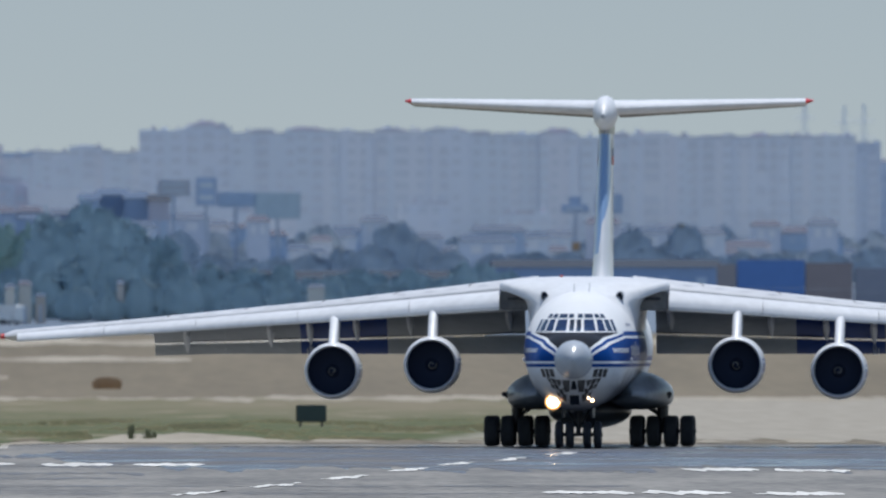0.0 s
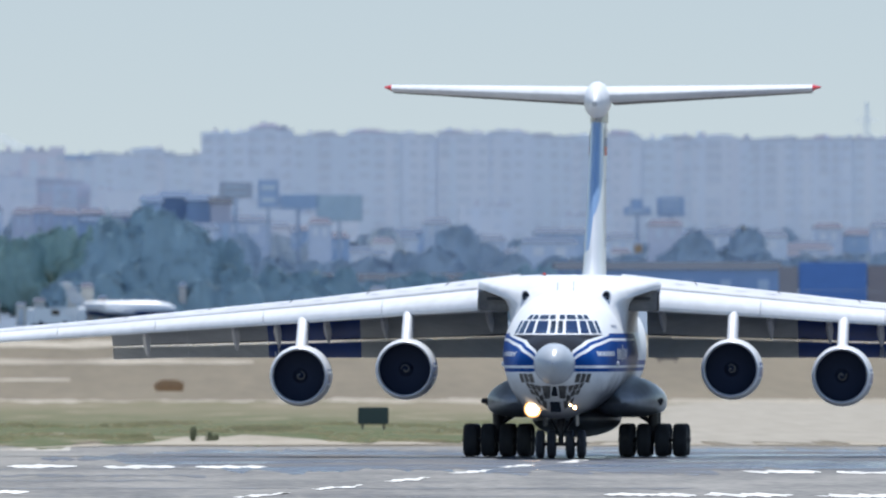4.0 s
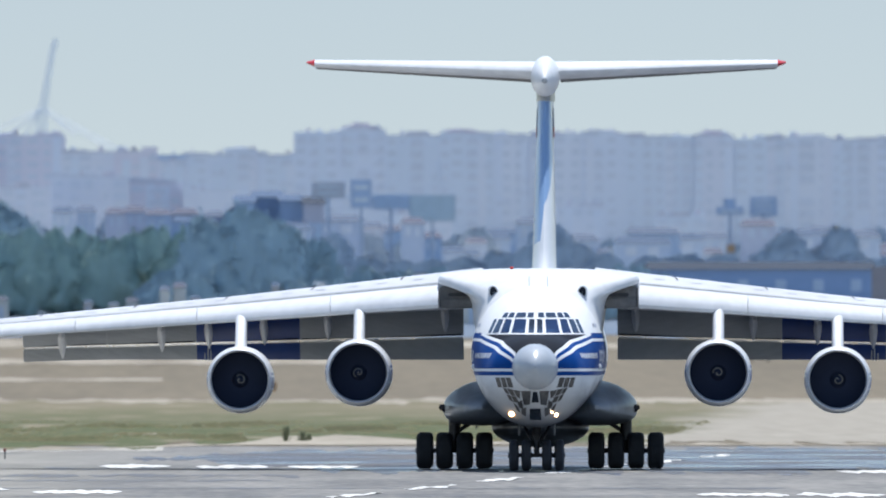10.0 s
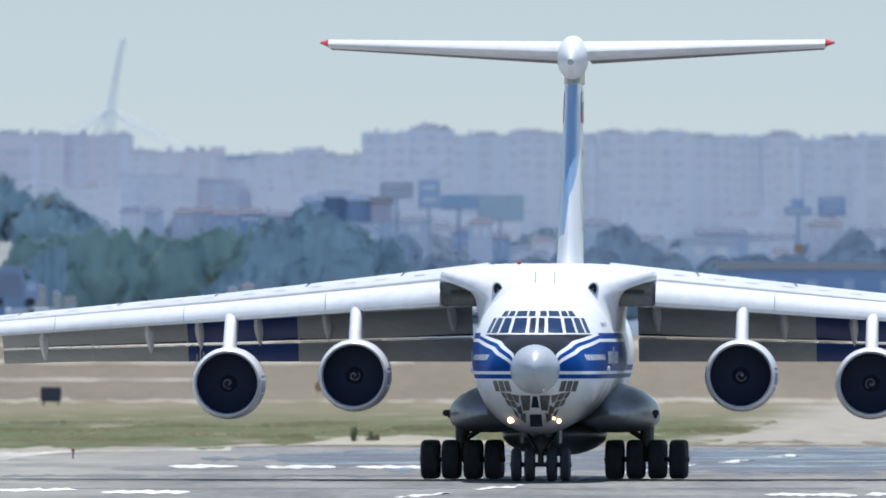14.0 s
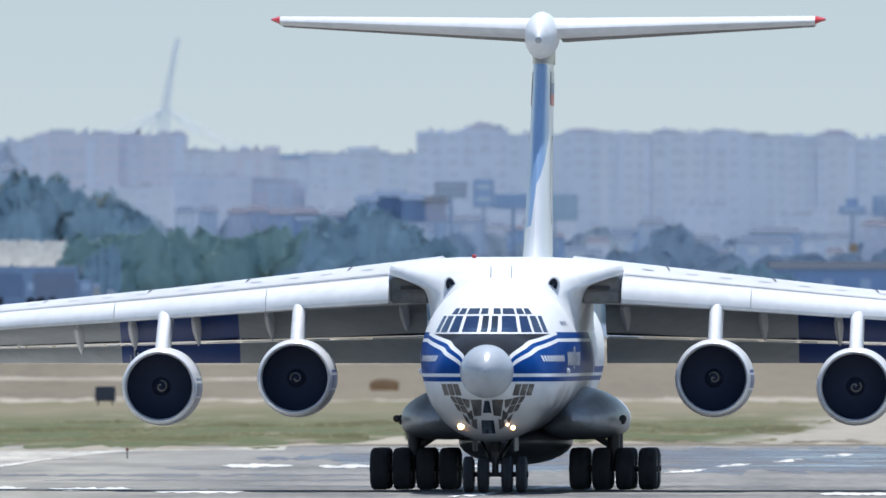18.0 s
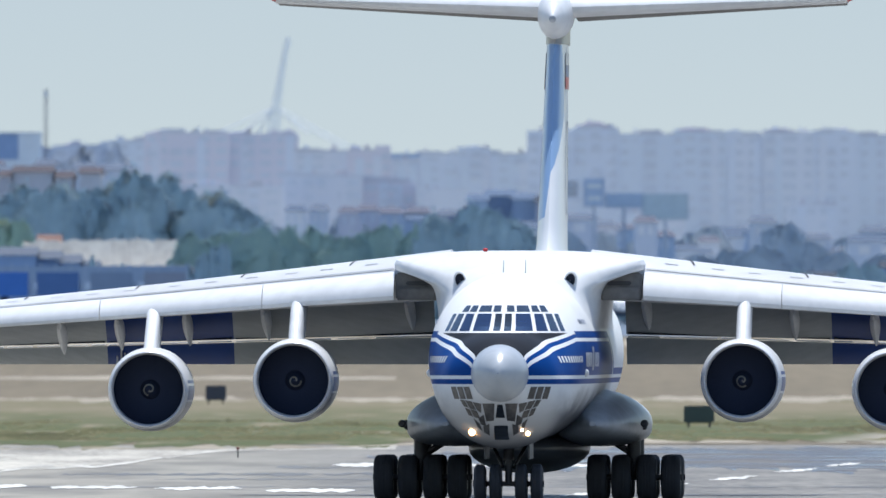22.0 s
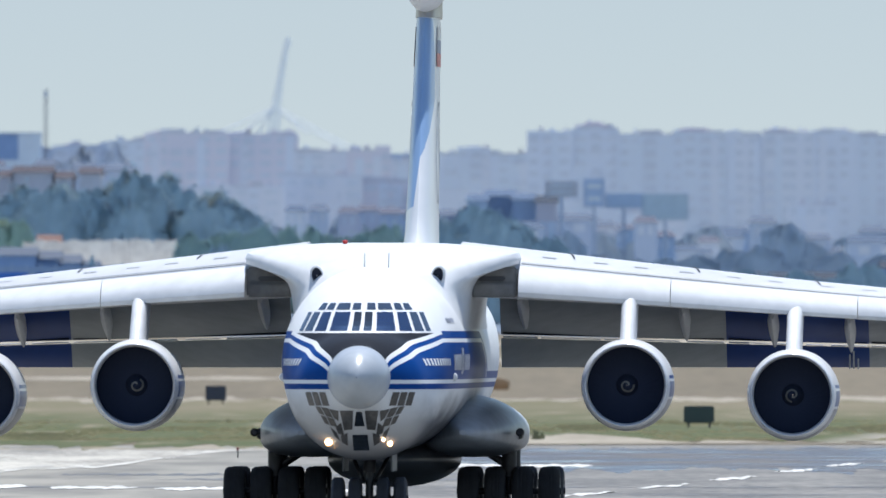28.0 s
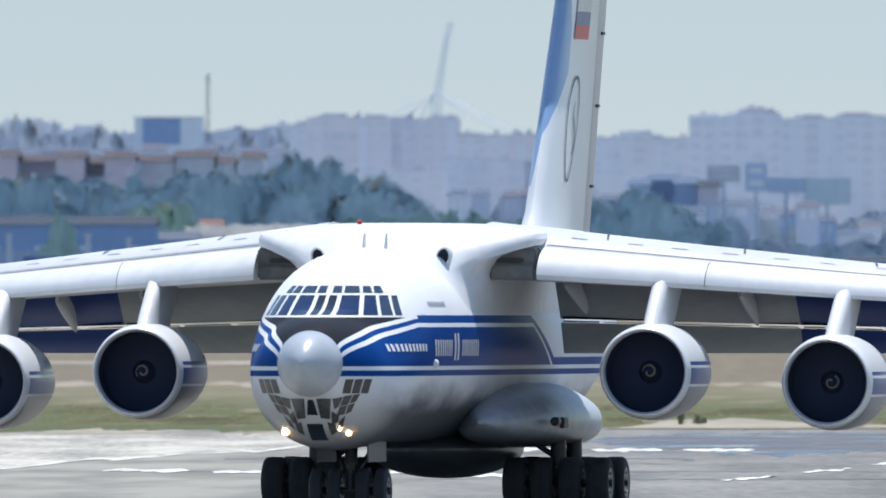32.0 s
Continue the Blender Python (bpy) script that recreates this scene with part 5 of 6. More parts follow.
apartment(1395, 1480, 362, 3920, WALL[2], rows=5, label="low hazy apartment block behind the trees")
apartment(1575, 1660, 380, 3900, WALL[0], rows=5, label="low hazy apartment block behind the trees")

# office block with a dark panel on its front
D3 = 3400
office = tagged(new("office_block"), "hazy white office block with a large blue panel", "building")
zb = ground_z(D3)
office.location = (east(10, D3), D3, zb)
w = 60 * U * D3
part("wall", box(-w, w, 0, 12, 0, high(235, D3) - zb), far_material("far_white_wall", (0.42, 0.475, 0.55)), office, smooth=False)
part("panel", box(-w * 0.75, w * 0.35, -0.2, 0, high(282, D3) - zb, high(237, D3) - zb, bevel=0.05), far_material("far_blue_panel", (0.17, 0.245, 0.4)), office, smooth=False)
part("roof", box(-w - 0.2, w + 0.2, -0.3, 12.2, high(235, D3) - zb, high(233, D3) - zb), far_material("far_white_roof", (0.42, 0.47, 0.54)), office, smooth=False)

# lattice mast
D4 = 3300
MASTSTEEL = far_material("mast_steel", (0.12, 0.13, 0.16))
mast = tagged(new("radio_mast"), "thin dark lattice radio mast", "mast")
mast.location = (east(80, D4), D4, ground_z(D4))
mh = high(157, D4) - ground_z(D4)
GREYMAST = far_material("far_steel", (0.34, 0.38, 0.45))
for sx, sy in ((-1, -1), (1, -1), (1, 1), (-1, 1)):
    part("leg", tube((sx * 0.24, sy * 0.24, 0), (sx * 0.18, sy * 0.18, mh), 0.06, n=6), MASTSTEEL, mast)
bm = bmesh.new()
for k in range(30):
    z0, z1 = mh * k / 30, mh * (k + 1) / 30
    s = 1 if k % 2 else -1
    for sy in (-1, 1):
        tube((-0.21 * s, sy * 0.21, z0), (0.21 * s, sy * 0.21, z1), 0.035, n=5, bm=bm)
        tube((sy * 0.21, -0.21 * s, z0), (sy * 0.21, 0.21 * s, z1), 0.035, n=5, bm=bm)
part("lattice", bm, MASTSTEEL, mast)
for k in (0.99,):
    part("aerial", box(-0.22, 0.22, -0.4, -0.25, mh * k - 0.9, mh * k, bevel=0.05), GREYMAST, mast, smooth=False)

# leaning pylon of a stayed bridge
D5 = 4800
bridge = tagged(new("bridge_pylon"), "pale leaning pylon of a cable-stayed bridge", "bridge")
bridge.location = (east(485, D5), D5, ground_z(D5))
zg = ground_z(D5)
# haze is put into this near-white colour
PALE = material("haze_pale_steel", (0.9, 0.92, 0.93), 0.6, size=6, vary=0.03)
X = lambda a: east(a, D5) - bridge.location.x
Z = lambda b: high(b, D5) - zg
# tower thinned to slim ribs, so sky between them pales it like haze
for k in (-1, 0, 1):
    rings = []
    for a, b, r in ((468, 560, 1.5), (474, 420, 1.5), (480, 300, 1.4), (483, 235, 1.3), (487, 190, 0.85), (495, 140, 0.6), (504, 90, 0.5), (508, 74, 0.55), (510, 66, 0.4)):
        q = 0.08 + 0.1 * r
        rings.append([(X(a) + k * r * 0.8 + q * math.cos(2 * math.pi * i / 8), q * math.sin(2 * math.pi * i / 8), Z(b)) for i in range(8)])
    part("tower_rib", loft(rings), PALE, bridge)
for a0, b0, a1, b1, r in ((484, 190, 380, 236, 0.09), (484, 192, 425, 236, 0.12), (484, 188, 455, 236, 0.12), (492, 196, 545, 236, 0.1), (492, 198, 610, 262, 0.09), (492, 190, 650, 275, 0.08)):
    part("cable", tube((X(a0), 0, Z(b0)), (X(a1), 3, Z(b1)), r * 1.7, n=6), PALE, bridge)

# power pylons
for a, t, b in ((2110, 178, 300), (2180, 188, 300), (2215, 185, 300)):
    D = 4850
    p = tagged(new("power_pylon"), "faint lattice power pylon on the skyline", "pylon", "power pylons")
    p.location = (east(a, D), D, ground_z(D))
    hh = high(t, D) - ground_z(D)
    for s in (-1, 1):
        part("leg", tube((s * 1.6, 0, 0), (s * 0.15, 0, hh), 0.14, n=5), PALE, p)
    for k in (0.8, 0.9):
        part("arm", tube((-2.2, 0, hh * k), (2.2, 0, hh * k), 0.12, n=5), PALE, p)


POSTER = far_material("pale_poster", (0.47, 0.5, 0.53))


def billboard(a0, a1, b0, b1, foot, d, face, label, lines=0):
    bb = tagged(new("billboard"), label, "billboard", "roadside billboards")
    x0, x1 = east(a0, d), east(a1, d)
    bb.location = ((x0 + x1) / 2, d, high(foot, d))
    w, z1, z0 = (x1 - x0) / 2, high(b0, d) - high(foot, d), high(b1, d) - high(foot, d)
    part("panel", box(-w, w, -0.15, 0.15, z0, z1, bevel=0.04), face, bb, smooth=False)
    part("frame", box(-w - 0.1, w + 0.1, 0.16, 0.3, z0 - 0.1, z1 + 0.1), GREYMAST, bb, smooth=False)
    for k in range(lines):
        zz = z0 + (z1 - z0) * (k + 0.6) / (lines + 0.2)
        part("poster_bar", box(-w * 0.7, w * 0.7, -0.19, -0.16, zz - (z1 - z0) * 0.12 / lines, zz + (z1 - z0) * 0.16 / lines), POSTER, bb, smooth=False)
    part("post", tube((0, 0.2, -8), (0, 0.2, z0), 0.22), GREYMAST, bb)


HB = far_material("blue_board", (0.31, 0.38, 0.5))
HG = far_material("green_board", (0.33, 0.4, 0.46))
HO = far_material("orange_board", (0.42, 0.41, 0.43))
D6 = 3000
billboard(1033, 1068, 316, 364, 420, D6, HB, "dark blue upright roadside billboard with pale lines", 2)
billboard(1137, 1216, 343, 387, 440, D6, HG, "dark grey-green billboard on a post")
billboard(1072, 1135, 342, 366, 420, D6 + 60, far_material("far_blue_board_pale", (0.37, 0.43, 0.52)), "pale blue wide roadside billboard")
billboard(965, 1020, 320, 346, 420, D6 + 30, HO, "faded brown roadside billboard with pale lines", 2)
billboard(1740, 1786, 346, 378, 440, D6, HB, "dark blue billboard with pale lines of writing", 3)
billboard(1680, 1726, 364, 376, 440, D6, HB, "narrow dark blue billboard with a pale line", 1)
billboard(1693, 1712, 350, 364, 440, D6 + 5, HB, "small dark sign on top of a billboard")

# unlit board: the lamp's orange glow is put into its colour
billboard(1698, 1712, 430, 444, 470, D6 - 100, far_material("orange_sign", (0.4, 0.26, 0.16)), "small unlit orange board standing for an orange lamp")


def shed(a0, a1, b0, b1, d, mat, label, roof=None, deep=20):
    s = tagged(new("low_building"), label, "building", "low buildings")
    x0, x1 = east(a0, d), east(a1, d)
    zb, zt = min(high(b1, d), ground_z(d)) - 0.5, high(b0, d)
    s.location = ((x0 + x1) / 2, d, zb)
    w, h = (x1 - x0) / 2, zt - zb
    part("wall", box(-w, w, 0, deep, 0, h), mat, s, smooth=False)
    rings = [[(-w - 0.3, -0.4, h), (w + 0.3, -0.4, h), (w + 0.3, deep + 0.4, h), (-w - 0.3, deep + 0.4, h)], [(-w - 0.1, deep / 2 - 0.3, h + 0.9), (w + 0.1, deep / 2 - 0.3, h + 0.9), (w + 0.1, deep / 2 + 0.3, h + 0.9), (-w - 0.1, deep / 2 + 0.3, h + 0.9)]]
    part("roof", loft(rings), roof or SHEDROOF, s, smooth=False)
    n = max(2, int(w * 2 / 4))
    for i in range(min(n, 10)):
        cx = -w + (i + 0.5) * 2 * w / min(n, 10)
        part("window", box(cx - 0.6, cx + 0.6, -0.06, 0.02, h * 0.45, h * 0.75), WINM, s, smooth=False)


BLUESHED, BLUEROOF = far_material("far_blue_shed", (0.37, 0.43, 0.53)), far_material("far_blue_roof", (0.085, 0.11, 0.16))
for a0, a1, t, d in ((826, 862, 354, 3050), (858, 910, 346, 3064), (906, 948, 352, 3056), (700, 760, 388, 3040)):
    shed(a0, a1, t, 390, d, BLUESHED, "hazy blue-roofed warehouse in town", BLUEROOF)
shed(948, 985, 356, 390, 3048, far_material("far_orange_wall", (0.46, 0.42, 0.45)), "hazy orange-washed warehouse in town")
shed(1050, 1560, 494, 520, 2560, LOW[1], "long dark blue-grey hangar shed")
shed(1560, 1960, 474, 520, 2600, far_material("far_dark_shed", (0.27, 0.33, 0.46)), "long dark blue shed")
BRICKROOF = far_material("far_brick_roof", (0.072, 0.062, 0.068))
PALEHOUSE = far_material("far_pale_house", (0.45, 0.44, 0.465))
for a0, a1, t in ((-330, -258, 303), (-190, -138, 305), (-103, -50, 306)):
    shed(a0, a1, t, 400, 2900, LOW[2], "hazy red-brick house row", BRICKROOF)
for a0, a1, t in ((-256, -192, 312), (-136, -105, 316), (-40, 20, 312), (22, 92, 304), (96, 128, 314), (140, 178, 306)):
    shed(a0, a1, t, 400, 2915, PALEHOUSE, "hazy pale house with a tiled roof", BRICKROOF)
shed(-420, -14, 424, 540, 2400, far_material("navy_hangar_wall", (0.22, 0.285, 0.41)), "long dark navy hangar wall below the trees")
for i, a in enumerate((-272, -178, -132, -60)):
    q = tagged(new("pillar"), "pale weathered upright pillar before the hangar", "pillar", "hangar pillars")
    q.location = (east(a, 2370), 2370, ground_z(2370))
    h = high(446 + 6 * (i % 2), 2370) - ground_z(2370)
    part("shaft", box(-0.28, 0.28, -0.2, 0.2, 0, h, bevel=0.08), PALEHOUSE, q)
    part("cap", box(-0.36, 0.36, -0.28, 0.28, h, h + 0.3, bevel=0.06), PALEHOUSE, q)
DARKROOF = far_material("dark_depot_roof", (0.09, 0.1, 0.125))
DEPOT = far_material("navy_depot_wall", (0.28, 0.35, 0.48))
for a0, a1, t, d in ((-12, 62, 451, 2431), (64, 106, 457, 2436), (108, 140, 464, 2433), (142, 172, 474, 2438)):
    shed(a0, a1, t, 540, d, DEPOT, "dark blue depot shed below the earth bank", DARKROOF)
shed(66, 106, 429, 500, 2505, far_material("reddish_hut_wall", (0.5, 0.4, 0.37)), "low reddish hut behind the earth bank", far_material("reddish_hut_roof", (0.16, 0.1, 0.085)), 5)
shed(174, 336, 484, 540, 2440, far_material("pinkish_depot_wall", (0.42, 0.41, 0.44)), "low pinkish-grey wall below the earth bank", DARKROOF)

# small houses and sheds between the trees
BANK = material("pale_earth_bank", (0.8, 0.75, 0.66), 0.95, size=3, spec=0.05, second=(0.55, 0.5, 0.44))
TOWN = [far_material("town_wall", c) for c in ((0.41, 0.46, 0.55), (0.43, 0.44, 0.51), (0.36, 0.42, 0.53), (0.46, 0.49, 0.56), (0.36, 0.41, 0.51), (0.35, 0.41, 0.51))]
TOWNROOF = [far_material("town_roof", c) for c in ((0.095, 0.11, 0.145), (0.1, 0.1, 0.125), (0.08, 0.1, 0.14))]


def town_house(a, base, d, w, h, wall, roof):
    q = tagged(new("town_house"), ("small hazy grey house in town", "small hazy pinkish house in town", "small hazy blue shed in town", "small hazy white house in town", "small hazy dark house in town", "small hazy bright blue shed in town")[wall], "house", "town houses")
    q.location = (east(a, d), d, ground_z(d) - 0.4)
    h = high(base, d) + h - q.location.z
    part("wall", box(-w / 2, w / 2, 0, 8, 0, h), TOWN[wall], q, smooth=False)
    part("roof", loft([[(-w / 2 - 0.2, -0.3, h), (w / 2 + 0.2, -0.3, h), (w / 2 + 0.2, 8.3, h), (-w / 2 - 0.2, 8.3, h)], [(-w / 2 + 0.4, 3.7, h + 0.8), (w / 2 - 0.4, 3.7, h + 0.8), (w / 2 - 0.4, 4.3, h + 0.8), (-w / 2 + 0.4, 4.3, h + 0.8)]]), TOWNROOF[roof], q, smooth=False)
    for k in range(2):
        part("window", box(-w * 0.3 + k * w * 0.4, -w * 0.3 + k * w * 0.4 + w * 0.2, -0.05, 0.02, h - 1.6, h - 0.5), WINM, q, smooth=False)


rr = random.Random(41)
for i in range(52):
    a = 940 + 1330 * i / 51 + rr.uniform(-12, 12)
    town_house(a, rr.uniform(400, 464), 2930 + (i * 7 % 53) * 12.3, rr.uniform(2.5, 8), rr.uniform(0, 1.0), rr.choice((0, 0, 1, 3, 2, 4, 4, 5)), rr.randrange(3))
for i in range(14):
    a = -360 + 560 * i / 13 + rr.uniform(-10, 10)
    town_house(a, rr.uniform(296, 318), 2980 + (i * 5 % 14) * 9.7, rr.uniform(2.5, 5), rr.uniform(0, 1), rr.choice((0, 1, 3, 3)), rr.randrange(3))
for i in range(9):
    town_house(520 + 45 * i + rr.uniform(-10, 10), rr.uniform(376, 392), 3000 + 9.3 * i, rr.uniform(2.2, 4), 0.8, rr.choice((0, 1, 3)), rr.randrange(3))

# pale huts and walls at the foot of the trees
HUTWALL = [far_material("pale_hut_wall", c) for c in ((0.58, 0.52, 0.45), (0.55, 0.5, 0.44), (0.5, 0.43, 0.38))]
for i, (a0, a1, t) in enumerate(((694, 712, 503), (718, 741, 497), (748, 766, 520), (604, 622, 532), (634, 655, 524), (892, 905, 496), (908, 945, 535), (912, 926, 498), (340, 372, 500), (384, 398, 512), (402, 426, 522), (560, 575, 528), (1230, 1260, 503))):
    d = 2330 + 1.7 * i
    x0, x1 = east(a0, d), east(a1, d)
    w, h = (x1 - x0) / 2, high(t, d) - ground_z(d)
    hut = tagged(new("hut"), "small pale plastered hut at the foot of the trees", "hut", "pale huts")
    hut.location = ((x0 + x1) / 2, d, ground_z(d))
    part("wall", box(-w, w, 0, 2.5, 0, h * 0.9, bevel=0.05), HUTWALL[i % 3], hut, smooth=False)
    part("roof", loft([[(-w - 0.1, -0.15, h * 0.9), (w + 0.1, -0.15, h * 0.9), (w + 0.1, 2.65, h * 0.9), (-w - 0.1, 2.65, h * 0.9)], [(-w * 0.7, 1.1, h), (w * 0.7, 1.1, h), (w * 0.7, 1.4, h), (-w * 0.7, 1.4, h)]]), TOWNROOF[i % 3], hut, smooth=False)
    part("door", box(-w * 0.25, w * 0.2, -0.04, 0.01, 0, min(1.9, h * 0.7)), WINM, hut, smooth=False)

# blue and brown freight containers
for a0, a1, b0, c, lab in ((1990, 2110, 461, (0.12, 0.2, 0.4), "blue freight container stack"), (2112, 2195, 466, (0.28, 0.22, 0.21), "brown freight container stack"), (1955, 1988, 468, (0.3, 0.25, 0.24), "brown freight container stack"), (2200, 2300, 475, (0.25, 0.24, 0.27), "grey freight container stack")):
    d = 2420
    q = tagged(new("container_stack"), lab, "container", "container stacks")
    x0, x1 = east(a0, d), east(a1, d)
    q.location = ((x0 + x1) / 2, d, ground_z(d))
    w, h = (x1 - x0) / 2, high(b0, d) - ground_z(d)
    cm = far_material("container_paint", c)
    for k in range(2):
        bm = box(-w, w, 0, 2.4, h * k / 2 + 0.03, h * (k + 1) / 2, bevel=0.04)
        part("container", bm, cm, q, smooth=False)

# pale bank on the left with parked vehicles before it
bm = bmesh.new()
d = 2480
rows = []
for i in range(120):
    a = 40 + 350 * i / 119
    x = east(a, d)
    top = high(427 + 7 * noise.noise((i * 0.15, 0, 0)) + 5 * noise.noise((i * 0.7, 3, 0)) - 3 * math.sin(i / 119 * math.pi), d)
    rows.append([bm.verts.new(p) for p in ((x, d - 6, ground_z(d - 6)), (x, d - 1.5, (top + ground_z(d)) / 2 + 0.25 * noise.noise((i, 2, 1))), (x, d, top), (x, d + 9, top), (x, d + 14, ground_z(d + 14)))])
for p, q in zip(rows, rows[1:]):
    for k in range(4):
        bm.faces.new((p[k], q[k], q[k + 1], p[k + 1]))
tagged(part("earth_bank", bm, BANK), "pale bare earth bank below the trees", "bank", kind="structure")


def truck(a, b, d, c, lab, size=1.0):
    q = tagged(new("parked_truck"), lab, "truck", "parked trucks")
    q.matrix_basis = Matrix.Translation((east(a, d), d, max(ground_z(d), high(b, d)))) @ Matrix.Diagonal((size, size, size, 1))
    cm = far_material("truck_paint", c)
    part("cargo_box", box(-2.6, 1.6, -1.2, 1.2, 0.9, 3.3, bevel=0.06), cm, q, smooth=False)
    part("cab", box(1.7, 3.3, -1.15, 1.15, 0.6, 2.6, bevel=0.2), far_material("cab_paint", (0.3, 0.34, 0.42)), q)
    part("cab_window", box(2.2, 3.1, -1.18, -1.14, 1.6, 2.3), WINM, q, smooth=False)
    for x in (-1.8, -0.7, 2.5):
        for y in (-1.0, 1.0):
            wv = part("wheel", lathe(((-0.15, 0.05), (-0.15, 0.42), (-0.1, 0.48), (0.1, 0.48), (0.15, 0.42), (0.15, 0.05)), 16), TYRE, q)
            wv.location = (x, y, 0.48)


for a, c, lab in ((20, (0.07, 0.16, 0.42), "bright blue box truck"), (110, (0.09, 0.15, 0.3), "dark blue box truck"), (-90, (0.12, 0.16, 0.25), "dark grey box truck"), (205, (0.2, 0.24, 0.32), "plain grey box truck"), (-200, (0.1, 0.14, 0.24), "dark blue box truck"), (300, (0.24, 0.25, 0.3), "plain grey box truck")):
    truck(a, 540, 2300, c, lab, 1.0)

VANPAINT = material("white_van_paint", (0.8, 0.8, 0.78), 0.25, vary=0.05)


def van(a, d, turn, lab):
    """A small parked van: body with a sloped nose, glazing, bumpers and four wheels."""
    q = tagged(new("parked_van"), lab, "van", "parked vans")
    q.matrix_basis = Matrix.Translation((east(a, d), d, ground_z(d))) @ Matrix.Rotation(radians(turn), 4, "Z")
    side = ((-2.1, 0.35), (2.0, 0.35), (2.15, 0.6), (2.1, 1.0), (1.35, 1.15), (0.75, 1.85), (0.5, 1.95), (-2.0, 1.95), (-2.1, 1.8))
    part("body", loft([[(x, y * k, z) for x, z in side] for y, k in ((-0.85, 1), (0.85, 1))]), VANPAINT, q, smooth=False)
    part("windscreen", loft([[(1.34, y, 1.17), (0.8, y, 1.81), (0.83, y, 1.83), (1.38, y, 1.18)] for y in (-0.75, 0.75)]), GLASS, q, smooth=False)
    for y in (-0.865, 0.865):
        part("side_window", box(-0.2, 0.7, y - 0.01, y + 0.01, 1.2, 1.75), GLASS, q, smooth=False)
    part("bumper", box(2.1, 2.22, -0.8, 0.8, 0.35, 0.6, bevel=0.03), GUNMETAL, q)
    for x in (-1.3, 1.35):
        for y in (-0.8, 0.8):
            w = part("wheel", lathe(((-0.1, 0.04), (-0.1, 0.26), (-0.06, 0.31), (0.06, 0.31), (0.1, 0.26), (0.1, 0.04)), 16), TYRE, q)
            w.location = (x, y, 0.31)


van(663, 2322, 25, "white van parked below the tree belt")
van(688, 2326, 150, "white van parked below the tree belt")
van(379, 2318, 70, "white van parked beside the pale huts")
van(340, 2320, 20, "white van parked beside the pale huts")

# fence along the far side of the field
FENCE = far_material("far_fence", (0.27, 0.315, 0.4))
fence = tagged(new("perimeter_fence"), "long dark perimeter fence at the foot of the town", "fence")
fence.location = (0, 2380, ground_z(2380))
part("fence_panel", box(east(-420, 2380), east(330, 2380), -0.05, 0.05, 0, 5.6), FENCE, fence, smooth=False)
for k in range(30):
    x = east(-420 + 750 * k / 29, 2380)
    part("post", box(x - 0.08, x + 0.08, -0.15, -0.05, 0, 5.9), GREYMAST, fence, smooth=False)

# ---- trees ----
# leaf colours carry the haze, paler and bluer with distance
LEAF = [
    material("haze_leaves_dark", (0.53, 0.67, 0.725), 0.9, size=2, spec=0.03, second=(0.48, 0.62, 0.68), islands=True, leaf=0.2),
    material("haze_leaves_green", (0.5, 0.645, 0.575), 0.9, size=2, spec=0.03, second=(0.45, 0.6, 0.56), islands=True, leaf=0.2),
    material("haze_leaves_far", (0.62, 0.705, 0.8), 0.9, size=2, spec=0.03, second=(0.59, 0.68, 0.77), islands=True, leaf=0.2),
    material("haze_leaves_faint", (0.6, 0.67, 0.77), 0.9, size=2, spec=0.03, second=(0.57, 0.64, 0.75), islands=True),
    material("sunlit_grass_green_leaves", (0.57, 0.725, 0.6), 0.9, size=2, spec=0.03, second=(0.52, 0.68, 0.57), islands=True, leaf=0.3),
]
BARK = far_material("far_bark", (0.09, 0.09, 0.12))


